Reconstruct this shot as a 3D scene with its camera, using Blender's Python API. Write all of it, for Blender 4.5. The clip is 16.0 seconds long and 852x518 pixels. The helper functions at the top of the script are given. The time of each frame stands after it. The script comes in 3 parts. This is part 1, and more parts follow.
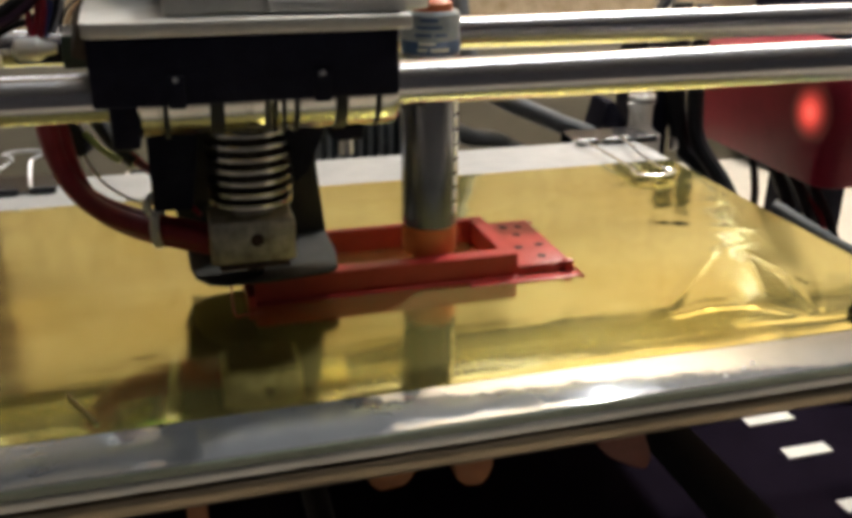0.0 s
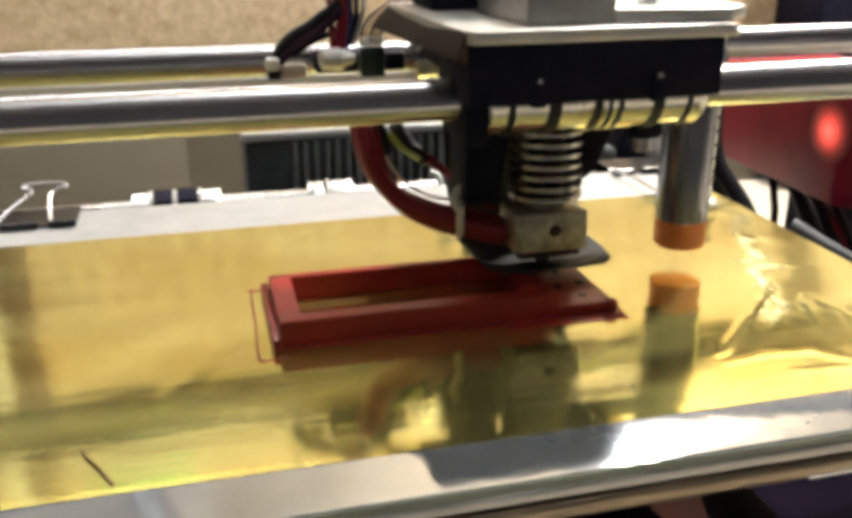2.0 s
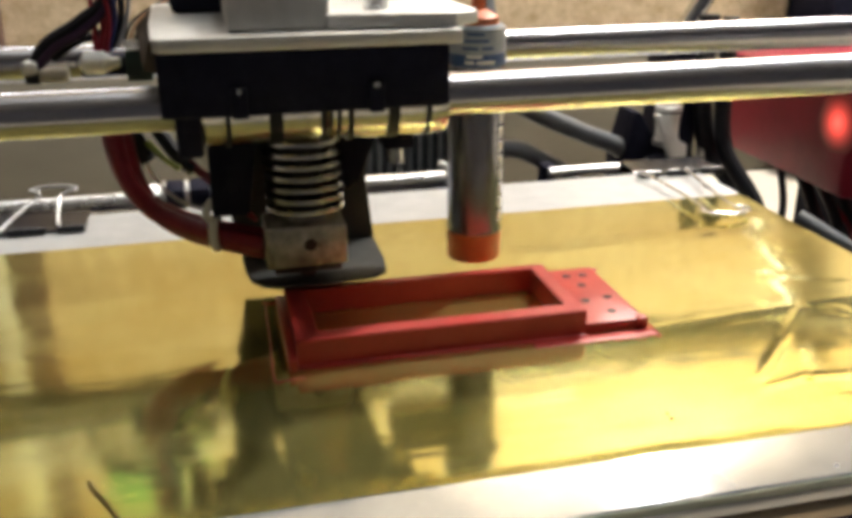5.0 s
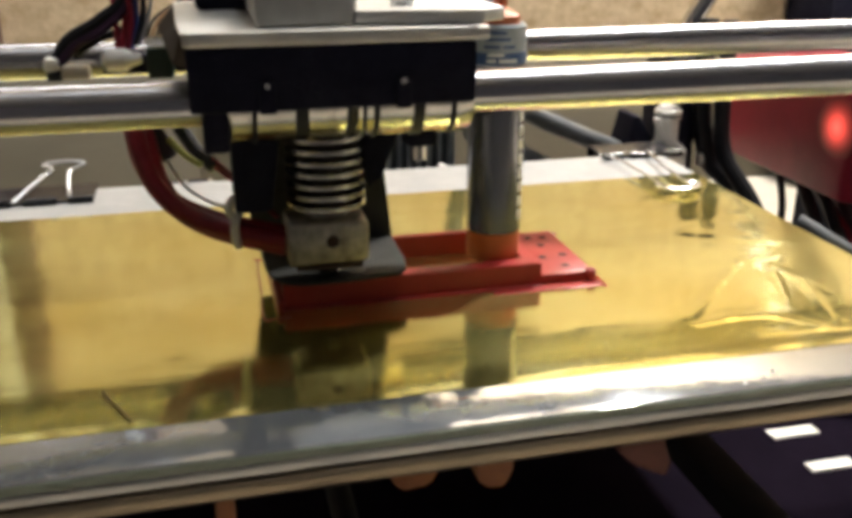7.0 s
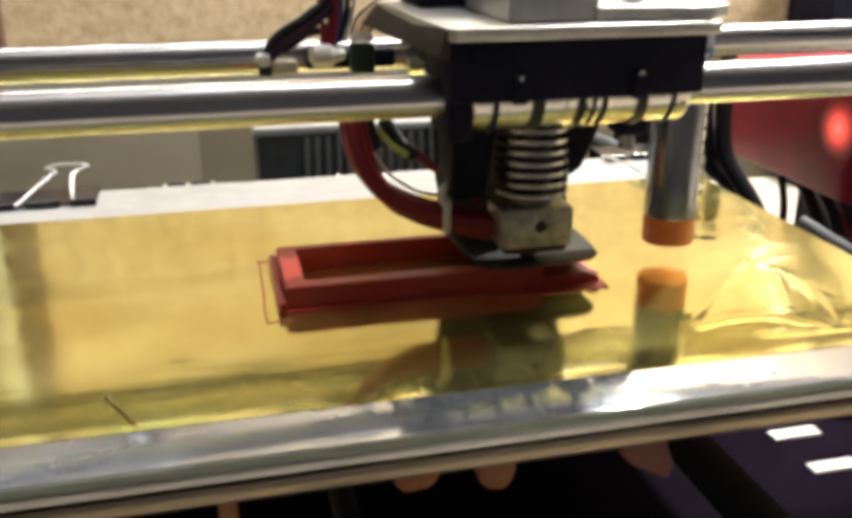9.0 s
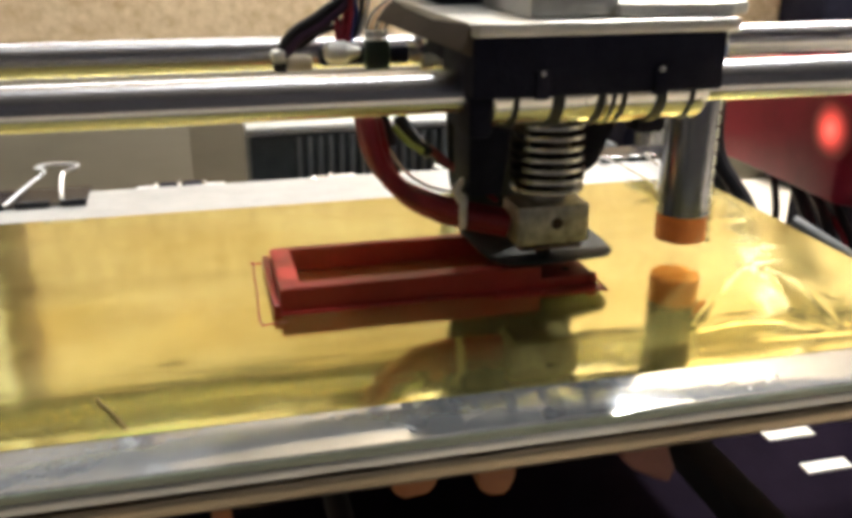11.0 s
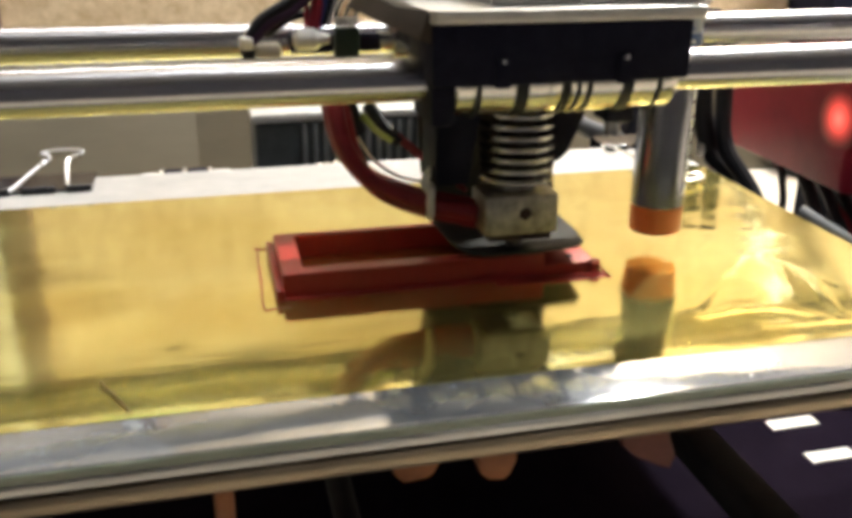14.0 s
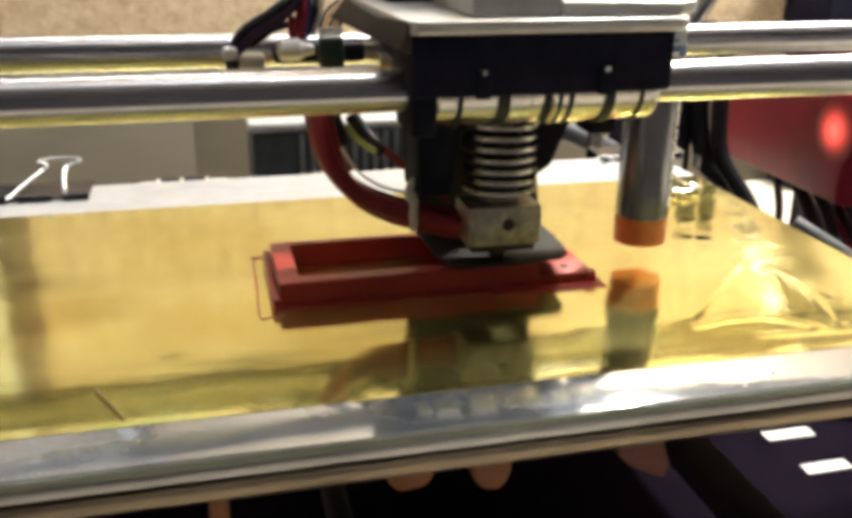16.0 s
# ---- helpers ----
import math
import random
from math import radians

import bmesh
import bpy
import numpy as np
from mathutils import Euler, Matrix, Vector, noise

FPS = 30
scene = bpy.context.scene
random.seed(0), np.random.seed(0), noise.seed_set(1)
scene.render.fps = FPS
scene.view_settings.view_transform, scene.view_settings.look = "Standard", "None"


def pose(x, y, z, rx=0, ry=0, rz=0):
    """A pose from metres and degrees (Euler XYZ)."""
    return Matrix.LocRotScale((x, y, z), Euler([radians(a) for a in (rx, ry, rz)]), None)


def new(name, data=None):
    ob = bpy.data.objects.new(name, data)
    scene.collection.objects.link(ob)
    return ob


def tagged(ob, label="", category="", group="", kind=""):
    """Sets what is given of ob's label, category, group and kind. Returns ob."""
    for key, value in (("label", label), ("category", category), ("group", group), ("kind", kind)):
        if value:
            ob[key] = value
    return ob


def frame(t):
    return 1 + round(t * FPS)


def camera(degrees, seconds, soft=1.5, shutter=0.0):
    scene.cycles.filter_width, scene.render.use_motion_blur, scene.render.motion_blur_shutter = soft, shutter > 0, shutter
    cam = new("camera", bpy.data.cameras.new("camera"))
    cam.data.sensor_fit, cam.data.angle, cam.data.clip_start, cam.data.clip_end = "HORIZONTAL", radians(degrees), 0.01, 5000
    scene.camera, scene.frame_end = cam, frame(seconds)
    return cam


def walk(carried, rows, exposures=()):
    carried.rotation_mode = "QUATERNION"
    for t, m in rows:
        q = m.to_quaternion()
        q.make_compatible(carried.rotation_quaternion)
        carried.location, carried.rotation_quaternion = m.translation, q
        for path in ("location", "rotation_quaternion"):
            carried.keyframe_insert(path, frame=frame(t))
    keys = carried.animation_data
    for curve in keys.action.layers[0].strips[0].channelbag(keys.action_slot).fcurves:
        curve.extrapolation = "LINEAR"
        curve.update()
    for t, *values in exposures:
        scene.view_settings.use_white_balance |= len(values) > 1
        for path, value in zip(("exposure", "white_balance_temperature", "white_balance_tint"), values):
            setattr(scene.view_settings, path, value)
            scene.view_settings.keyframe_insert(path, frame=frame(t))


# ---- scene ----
# Camera: held almost still in front of the printer
cam = camera(50.52, 16.0, soft=4.8)
PATH = [
    (0.0, 0.0002, 0.0072, 0.1154, -15.60, -22.26, -0.29),
    (0.5, 0.0007, 0.0047, 0.1166, -14.63, -21.81, 0.17),
    (1.0, -0.0002, 0.0046, 0.1159, -14.45, -21.32, 0.25),
    (1.5, 0.0005, 0.0042, 0.1165, -14.31, -21.29, 0.37),
    (2.0, 0.0007, 0.0033, 0.1148, -14.30, -20.85, 0.16),
    (2.5, 0.0007, -0.0016, 0.1179, -14.14, -21.23, -0.10),
    (3.0, 0.0004, -0.0015, 0.1178, -13.92, -21.47, 0.09),
    (3.5, 0.0003, -0.0019, 0.1169, -13.23, -21.34, 0.47),
    (4.0, 0.0012, -0.0015, 0.1183, -13.43, -21.84, 0.18),
    (4.5, 0.0012, -0.0011, 0.1181, -13.51, -21.77, 0.22),
    (7.0, -0.0002, -0.0003, 0.1149, -13.68, -21.16, -0.07),
    (7.5, -0.0003, -0.0004, 0.1147, -13.26, -21.19, 0.21),
    (8.0, -0.0005, -0.0006, 0.1145, -13.28, -21.09, 0.36),
    (8.5, -0.0000, -0.0012, 0.1154, -12.88, -21.11, 0.46),
    (9.0, -0.0001, -0.0013, 0.1154, -13.55, -21.08, 0.07),
    (11.5, -0.0013, 0.0005, 0.1132, -14.11, -20.85, -0.23),
    (12.0, -0.0006, -0.0003, 0.1137, -13.65, -20.84, -0.11),
    (12.5, 0.0000, 0.0000, 0.1141, -13.31, -20.99, 0.05),
    (13.0, -0.0008, 0.0004, 0.1132, -13.86, -20.81, -0.29),
    (13.5, -0.0007, 0.0002, 0.1130, -13.49, -20.69, -0.21),
    (14.0, -0.0002, 0.0000, 0.1128, -13.60, -21.59, -0.31),
    (14.5, 0.0003, -0.0000, 0.1134, -13.38, -21.16, -0.21),
    (15.0, -0.0001, 0.0001, 0.1132, -13.32, -21.11, -0.14),
    (15.5, -0.0001, 0.0001, 0.1127, -13.50, -21.06, -0.31),
    (16.0, -0.0001, -0.0003, 0.1128, -13.71, -20.95, -0.57),
]
walk(cam, [(t, pose(x, y, z, 90 + pitch, roll, yaw)) for t, x, y, z, yaw, pitch, roll in PATH],
     exposures=[(0.0, -0.35), (0.6, -0.12), (1.2, 0.18), (2.0, 0.28), (2.6, 0.2), (3.5, 0.10), (4.5, 0.08), (7.0, 0.04), (8.0, 0.26), (9.0, 0.42), (16.0, 0.46)])

# ---- light ----
world = bpy.data.worlds.new("room_dark")
scene.world = world
world.use_nodes = True
world.node_tree.nodes["Background"].inputs[0].default_value = (0.78, 0.76, 0.90, 1)
world.node_tree.nodes["Background"].inputs[1].default_value = 0.03


# a bare bulb above the bench throws the hard shadows; an unseen globe and tube are added as fill;
# all glow by their own materials
BULB_GLOW, GLOBE_GLOW, TUBE_GLOW = 2100.0, 34.0, 18.0
BULB_AT = (560.0, 640.0, 720.0)


# ---- materials ----
def nodes_of(name):
    m = bpy.data.materials.new(name)
    m.use_nodes = True
    nt = m.node_tree
    return m, nt, nt.nodes["Principled BSDF"]


def material(name, a, b, rough=0.5, metal=0.0, scale=60.0, bump=0.0, bump_scale=400.0, rough_var=0.1, coat=0.0, stretch=(1, 1, 1), spec=0.5, trans=0.0):
    """Two-tone noise colour, varied roughness and fine relief; scale counts per metre."""
    m, nt, p = nodes_of(name)
    N, L = nt.nodes, nt.links
    tc = N.new("ShaderNodeTexCoord")
    mp = N.new("ShaderNodeMapping")
    mp.inputs["Scale"].default_value = stretch
    L.new(tc.outputs["Object"], mp.inputs[0])
    n1 = N.new("ShaderNodeTexNoise")
    n1.inputs["Scale"].default_value, n1.inputs["Detail"].default_value, n1.inputs["Roughness"].default_value = scale, 6, 0.65
    L.new(mp.outputs[0], n1.inputs["Vector"])
    ramp = N.new("ShaderNodeValToRGB")
    ramp.color_ramp.elements[0].position, ramp.color_ramp.elements[1].position = 0.3, 0.7
    ramp.color_ramp.elements[0].color, ramp.color_ramp.elements[1].color = (*a, 1), (*b, 1)
    L.new(n1.outputs[0], ramp.inputs[0])
    L.new(ramp.outputs[0], p.inputs["Base Color"])
    n2 = N.new("ShaderNodeTexNoise")
    n2.inputs["Scale"].default_value, n2.inputs["Detail"].default_value = scale * 0.35, 4
    L.new(mp.outputs[0], n2.inputs["Vector"])
    mr = N.new("ShaderNodeMapRange")
    mr.inputs["To Min"].default_value, mr.inputs["To Max"].default_value = max(0.02, rough - rough_var), min(1, rough + rough_var)
    L.new(n2.outputs[0], mr.inputs["Value"])
    L.new(mr.outputs[0], p.inputs["Roughness"])
    p.inputs["Metallic"].default_value = metal
    p.inputs["Coat Weight"].default_value = coat
    p.inputs["Coat Roughness"].default_value = 0.06
    p.inputs["Specular IOR Level"].default_value = spec
    p.inputs["Transmission Weight"].default_value = trans
    if bump:
        n3 = N.new("ShaderNodeTexNoise")
        n3.inputs["Scale"].default_value, n3.inputs["Detail"].default_value = bump_scale, 5
        L.new(mp.outputs[0], n3.inputs["Vector"])
        bp = N.new("ShaderNodeBump")
        bp.inputs["Strength"].default_value, bp.inputs["Distance"].default_value = bump, 0.001
        L.new(n3.outputs[0], bp.inputs["Height"])
        L.new(bp.outputs[0], p.inputs["Normal"])
    return m


def film_material():
    """Amber polyimide tape over glass and aluminium: a wavy gold mirror with creases."""
    m, nt, p = nodes_of("amber_tape")
    N, L = nt.nodes, nt.links
    tc = N.new("ShaderNodeTexCoord")
    n1 = N.new("ShaderNodeTexNoise")
    n1.inputs["Scale"].default_value, n1.inputs["Detail"].default_value = 17, 6
    L.new(tc.outputs["Object"], n1.inputs["Vector"])
    ramp = N.new("ShaderNodeValToRGB")
    ramp.color_ramp.elements[0].position, ramp.color_ramp.elements[1].position = 0.25, 0.75
    ramp.color_ramp.elements[0].color, ramp.color_ramp.elements[1].color = (0.72, 0.57, 0.11, 1), (0.97, 0.92, 0.38, 1)
    L.new(n1.outputs[0], ramp.inputs[0])
    L.new(ramp.outputs[0], p.inputs["Base Color"])
    p.inputs["Metallic"].default_value = 0.90
    mr = N.new("ShaderNodeMapRange")
    mp = N.new("ShaderNodeMapping")
    mp.inputs["Scale"].default_value = (0.16, 1, 1)
    L.new(tc.outputs["Object"], mp.inputs[0])
    n2 = N.new("ShaderNodeTexNoise")
    n2.inputs["Scale"].default_value, n2.inputs["Detail"].default_value = 55, 4
    L.new(mp.outputs[0], n2.inputs["Vector"])
    mr.inputs["From Min"].default_value, mr.inputs["From Max"].default_value = 0.3, 0.7
    mr.inputs["To Min"].default_value, mr.inputs["To Max"].default_value = 0.07, 0.17
    L.new(n2.outputs[0], mr.inputs["Value"])
    L.new(mr.outputs[0], p.inputs["Roughness"])
    p.inputs["Coat Weight"].default_value, p.inputs["Coat Roughness"].default_value = 0.5, 0.05
    big = N.new("ShaderNodeTexNoise")
    big.inputs["Scale"].default_value, big.inputs["Detail"].default_value = 14, 2
    L.new(tc.outputs["Object"], big.inputs["Vector"])
    bp = N.new("ShaderNodeBump")
    bp.inputs["Strength"].default_value, bp.inputs["Distance"].default_value = 0.5, 0.0012
    L.new(big.outputs[0], bp.inputs["Height"])
    fine = N.new("ShaderNodeTexNoise")
    fine.inputs["Scale"].default_value, fine.inputs["Detail"].default_value = 160, 3
    L.new(mp.outputs[0], fine.inputs["Vector"])
    bf = N.new("ShaderNodeBump")
    bf.inputs["Strength"].default_value, bf.inputs["Distance"].default_value = 0.35, 0.00022
    L.new(fine.outputs[0], bf.inputs["Height"])
    L.new(bp.outputs[0], bf.inputs["Normal"])
    L.new(bf.outputs[0], p.inputs["Normal"])
    return m


TAPE = film_material()
GLASS = material("plate_glass_on_aluminium", (0.42, 0.45, 0.49), (0.58, 0.61, 0.65), 0.075, 0.72, 40, 0.45, 26, 0.02, coat=0.3)
BARE = material("bare_matt_aluminium", (0.36, 0.36, 0.36), (0.46, 0.46, 0.45), 0.5, 0.35, 60, 0.2, 120, 0.1)
GLASS_EDGE = material("green_glass_edge", (0.16, 0.20, 0.15), (0.22, 0.26, 0.20), 0.2, 0, 60, coat=0.5)
ALU = material("brushed_aluminium", (0.38, 0.38, 0.38), (0.52, 0.52, 0.51), 0.34, 1.0, 90, 0.15, 500, 0.1, stretch=(0.15, 1, 1))
CARRIER = material("tarnished_aluminium", (0.27, 0.22, 0.16), (0.38, 0.31, 0.22), 0.36, 0.9, 60, 0.2, 400, 0.1, stretch=(0.15, 1, 1))
ALU_MATT = material("matt_aluminium", (0.55, 0.54, 0.51), (0.68, 0.67, 0.63), 0.5, 0.7, 120, 0.1, 600)
WHITE_ALU = material("pale_sanded_aluminium", (0.70, 0.69, 0.66), (0.80, 0.79, 0.76), 0.5, 0.4, 120, 0.1, 600)
STEEL = material("polished_steel_rod", (0.60, 0.60, 0.61), (0.70, 0.70, 0.71), 0.10, 1.0, 30, 0.02, 200, 0.03, stretch=(0.1, 1, 1))
ROD = material("ground_steel_rod", (0.43, 0.43, 0.455), (0.53, 0.53, 0.555), 0.27, 1.0, 30, 0.02, 200, 0.03, stretch=(0.1, 1, 1))
# grinding marks run round the rods, so their gloss is drawn out along them
ground = ROD.node_tree.nodes["Principled BSDF"]
ground.inputs["Anisotropic"].default_value, ground.inputs["Anisotropic Rotation"].default_value = 0.9, 0.25
around = ROD.node_tree.nodes.new("ShaderNodeTangent")
around.direction_type, around.axis = "RADIAL", "X"
ROD.node_tree.links.new(around.outputs[0], ground.inputs["Tangent"])
CHROME = material("nickel_plated_steel", (0.50, 0.49, 0.47), (0.64, 0.63, 0.60), 0.22, 1.0, 80, 0.05, 300, 0.06)
NICKEL = material("brushed_nickel", (0.22, 0.23, 0.27), (0.44, 0.45, 0.50), 0.20, 0.9, 120, 0.05, 500, 0.05, stretch=(1, 1, 0.1))
ZINC = material("zinc_plated_steel", (0.66, 0.66, 0.66), (0.8, 0.8, 0.79), 0.28, 0.9, 100, 0.1, 400)
BLACK = material("black_printed_plastic", (0.009, 0.009, 0.017), (0.015, 0.015, 0.026), 0.65, 0, 150, 0.3, 900, spec=0.06)
RUBBER = material("black_cable_sheath", (0.012, 0.012, 0.014), (0.020, 0.020, 0.023), 0.5, 0, 100, 0.1, 500, spec=0.2)
RED = material("red_printed_plastic", (0.36, 0.026, 0.022), (0.46, 0.042, 0.034), 0.36, 0, 120, 0.2, 900, coat=0.1)
RED_GLOSS = material("red_glossy_casing", (0.20, 0.012, 0.026), (0.27, 0.018, 0.034), 0.40, 0, 40, 0.08, 200, spec=0.25)
RED_WIRE = material("red_silicone_wire", (0.18, 0.008, 0.017), (0.26, 0.014, 0.025), 0.42, 0, 150, 0.1, 700)
PLUM = material("dark_plum_sheath", (0.030, 0.014, 0.028), (0.05, 0.022, 0.045), 0.5, 0, 100, 0.1, 500, spec=0.2)
BLUE_WIRE = material("blue_wire", (0.015, 0.03, 0.12), (0.03, 0.05, 0.18), 0.4)
GREEN_WIRE = material("green_yellow_wire", (0.30, 0.38, 0.05), (0.42, 0.46, 0.10), 0.4)
COPPER = material("brown_wire", (0.30, 0.15, 0.06), (0.42, 0.22, 0.10), 0.4)
WHITE = material("white_nylon", (0.72, 0.70, 0.66), (0.82, 0.80, 0.76), 0.45, 0, 200, 0.1, 600)
BEIGE = material("yellowed_nylon", (0.46, 0.41, 0.32), (0.58, 0.53, 0.43), 0.45, 0, 200, 0.1, 600)
PAPER = material("white_label", (0.72, 0.70, 0.62), (0.82, 0.80, 0.74), 0.7, 0, 200)
ORANGE = material("orange_printed_plastic", (0.22, 0.07, 0.018), (0.33, 0.115, 0.028), 0.5, 0, 120, 0.2, 900)
MAROON = material("reddish_brown_plastic", (0.12, 0.035, 0.025), (0.20, 0.06, 0.04), 0.55, 0, 120, 0.2, 900)
SOOT_AND_SHADE = material("sooty_shaded_steel", (0.05, 0.045, 0.04), (0.11, 0.10, 0.09), 0.45, 0.7, 200, 0.1, 500)
TIP = material("orange_sensor_face", (0.55, 0.13, 0.04), (0.66, 0.18, 0.06), 0.45, 0, 150, 0.1, 600)
BLUE = material("blue_sensor_label", (0.03, 0.07, 0.17), (0.05, 0.10, 0.22), 0.4)
CLEAR = material("milky_sensor_cap", (0.26, 0.29, 0.31), (0.42, 0.45, 0.46), 0.3, 0, 200, coat=0.4)
HEATER = material("worn_heater_block", (0.20, 0.18, 0.15), (0.66, 0.63, 0.57), 0.42, 0.75, 190, 0.25, 600)
FLANGE = material("brownish_grey_matt", (0.055, 0.043, 0.033), (0.085, 0.066, 0.05), 0.75, 0, 80, 0.1, 400, spec=0.15)
# grey steel with the head's shade put into its colour
DUCT = material("shaded_grey_steel", (0.035, 0.035, 0.032), (0.06, 0.06, 0.055), 0.6, 0.0, 80, 0.15, 400, spec=0.12)
SCRAP = material("brown_burnt_filament", (0.17, 0.11, 0.03), (0.32, 0.22, 0.08), 0.4, 0, 300)
NOZZLE_BRASS = material("yellow_brass", (0.48, 0.34, 0.10), (0.62, 0.46, 0.16), 0.32, 0.9, 300)
BRASS = material("sooty_brass", (0.08, 0.06, 0.03), (0.20, 0.15, 0.07), 0.4, 0.8, 300)
WALL = material("tan_chipboard", (0.43, 0.305, 0.165), (0.73, 0.585, 0.39), 0.75, 0, 95, 0.4, 220)
PLANK = material("grey_beige_board", (0.145, 0.13, 0.095), (0.19, 0.168, 0.125), 0.7, 0, 20, 0.2, 200, stretch=(0.3, 1, 1))
BROWN = material("dark_brown_wood", (0.09, 0.05, 0.03), (0.16, 0.09, 0.06), 0.6, 0, 30, 0.2, 200, stretch=(1, 1, 0.15))
TABLE = material("pale_worktop", (0.55, 0.48, 0.38), (0.64, 0.57, 0.46), 0.6, 0, 25, 0.1, 200)
BOARD = material("black_painted_board", (0.0045, 0.003, 0.0065), (0.009, 0.006, 0.012), 0.9, 0, 40, 0.2, 300, spec=0.02)
ROOM = material("dim_room_plaster", (0.13, 0.13, 0.15), (0.17, 0.17, 0.19), 0.9, 0, 6, 0.1, 60)
CEIL = material("pale_ceiling_plaster", (0.30, 0.29, 0.27), (0.36, 0.345, 0.32), 0.9, 0, 6, 0.1, 60)
CLIP = material("glossy_black_clip", (0.008, 0.008, 0.011), (0.014, 0.014, 0.018), 0.24, 0, 150, 0.05, 400, 0.05)
CASE = material("black_ribbed_casing", (0.024, 0.032, 0.038), (0.045, 0.056, 0.063), 0.4, 0.2, 100, 0.1, 500)
RIB = material("grey_rib", (0.10, 0.11, 0.12), (0.16, 0.17, 0.175), 0.45, 0.2, 100)
EDGE = material("silver_casing_rim", (0.58, 0.60, 0.61), (0.72, 0.74, 0.74), 0.4, 0.5, 100)
glow, gnt, gp = nodes_of("tube_fill_glow")
gp.inputs["Base Color"].default_value = (0.8, 0.8, 0.78, 1)
gp.inputs["Emission Color"].default_value = (0.98, 0.985, 1.0, 1)
gp.inputs["Emission Strength"].default_value = TUBE_GLOW
GLOW = glow
opal, ont, op = nodes_of("globe_fill_glow")
op.inputs["Base Color"].default_value = (0.8, 0.8, 0.78, 1)
op.inputs["Emission Color"].default_value = (0.95, 0.985, 1.0, 1)
op.inputs["Emission Strength"].default_value = GLOBE_GLOW
OPAL = opal
bulb_glow, bulb_tree, bulb_shader = nodes_of("bulb_glass")
bulb_shader.inputs["Base Color"].default_value = (0.8, 0.8, 0.78, 1)
bulb_shader.inputs["Emission Color"].default_value = (1.0, 0.975, 0.94, 1)
bulb_shader.inputs["Emission Strength"].default_value = BULB_GLOW
BULB = bulb_glow
# red emission fading outwards, painted as the glossy highlight on the housing
highlight, lnt, lp = nodes_of("red_highlight_glow")
lp.inputs["Base Color"].default_value, lp.inputs["Emission Color"].default_value = (0.21, 0.012, 0.018, 1), (1.0, 0.10, 0.07, 1)
ltc, lgr = lnt.nodes.new("ShaderNodeTexCoord"), lnt.nodes.new("ShaderNodeTexGradient")
lgr.gradient_type = "SPHERICAL"
lmp, lmu = lnt.nodes.new("ShaderNodeMapping"), lnt.nodes.new("ShaderNodeMath")
lmp.inputs["Scale"].default_value = (58, 58, 58)
lmu.operation = "MULTIPLY"
lmu.inputs[1].default_value = 2.2
lnt.links.new(ltc.outputs["Object"], lmp.inputs[0])
lnt.links.new(lmp.outputs[0], lgr.inputs[0])
lpw = lnt.nodes.new("ShaderNodeMath")
lpw.operation = "POWER"
lpw.inputs[1].default_value = 2.1
lnt.links.new(lgr.outputs["Fac"], lpw.inputs[0])
lnt.links.new(lpw.outputs[0], lmu.inputs[0])
lnt.links.new(lmu.outputs[0], lp.inputs["Emission Strength"])
HIGHLIGHT = highlight
DARK = material("burnt_and_hole_shade_dark", (0.02, 0.006, 0.005), (0.03, 0.010, 0.008), 0.7)
DARK_GREEN = material("dark_green_plug", (0.008, 0.025, 0.016), (0.014, 0.04, 0.025), 0.5)
HOSE = material("grey_hose", (0.07, 0.075, 0.08), (0.12, 0.125, 0.13), 0.5, 0, 60, 0.1, 300)
GREEN = material("green_plastic_box", (0.12, 0.34, 0.08), (0.17, 0.42, 0.11), 0.5)
BLACK_STEEL = material("blackened_steel", (0.012, 0.012, 0.014), (0.025, 0.025, 0.027), 0.6, 0, spec=0.15)


# ---- mesh helpers, in millimetres ----
def box(bm, x0, x1, y0, y1, z0, z1, bev=0.0, seg=2):
    r = bmesh.ops.create_cube(bm, size=1.0)
    for v in r["verts"]:
        v.co = Vector(((x0 + x1) / 2 + v.co.x * (x1 - x0), (y0 + y1) / 2 + v.co.y * (y1 - y0), (z0 + z1) / 2 + v.co.z * (z1 - z0)))
    if bev:
        edges = list({e for v in r["verts"] for e in v.link_edges})
        bmesh.ops.bevel(bm, geom=edges, offset=bev, segments=seg, profile=0.5, affect="EDGES")
    return bm


def prism(bm, outline, z0, z1, axis="z", bev=0.0):
    """An outline of (a, b) pushed along an axis: z takes x, y; y takes x, z; x takes y, z."""
    def place(a, b, c):
        return {"z": (a, b, c), "y": (a, c, b), "x": (c, a, b)}[axis]
    lo = [bm.verts.new(place(a, b, z0)) for a, b in outline]
    hi = [bm.verts.new(place(a, b, z1)) for a, b in outline]
    n = len(outline)
    faces = [bm.faces.new(lo[::-1]), bm.faces.new(hi)]
    for i in range(n):
        faces.append(bm.faces.new((lo[i], lo[(i + 1) % n], hi[(i + 1) % n], hi[i])))
    bmesh.ops.recalc_face_normals(bm, faces=faces)
    if bev:
        bmesh.ops.bevel(bm, geom=list({e for f in faces for e in f.edges}), offset=bev, segments=2, profile=0.5, affect="EDGES")
    return bm


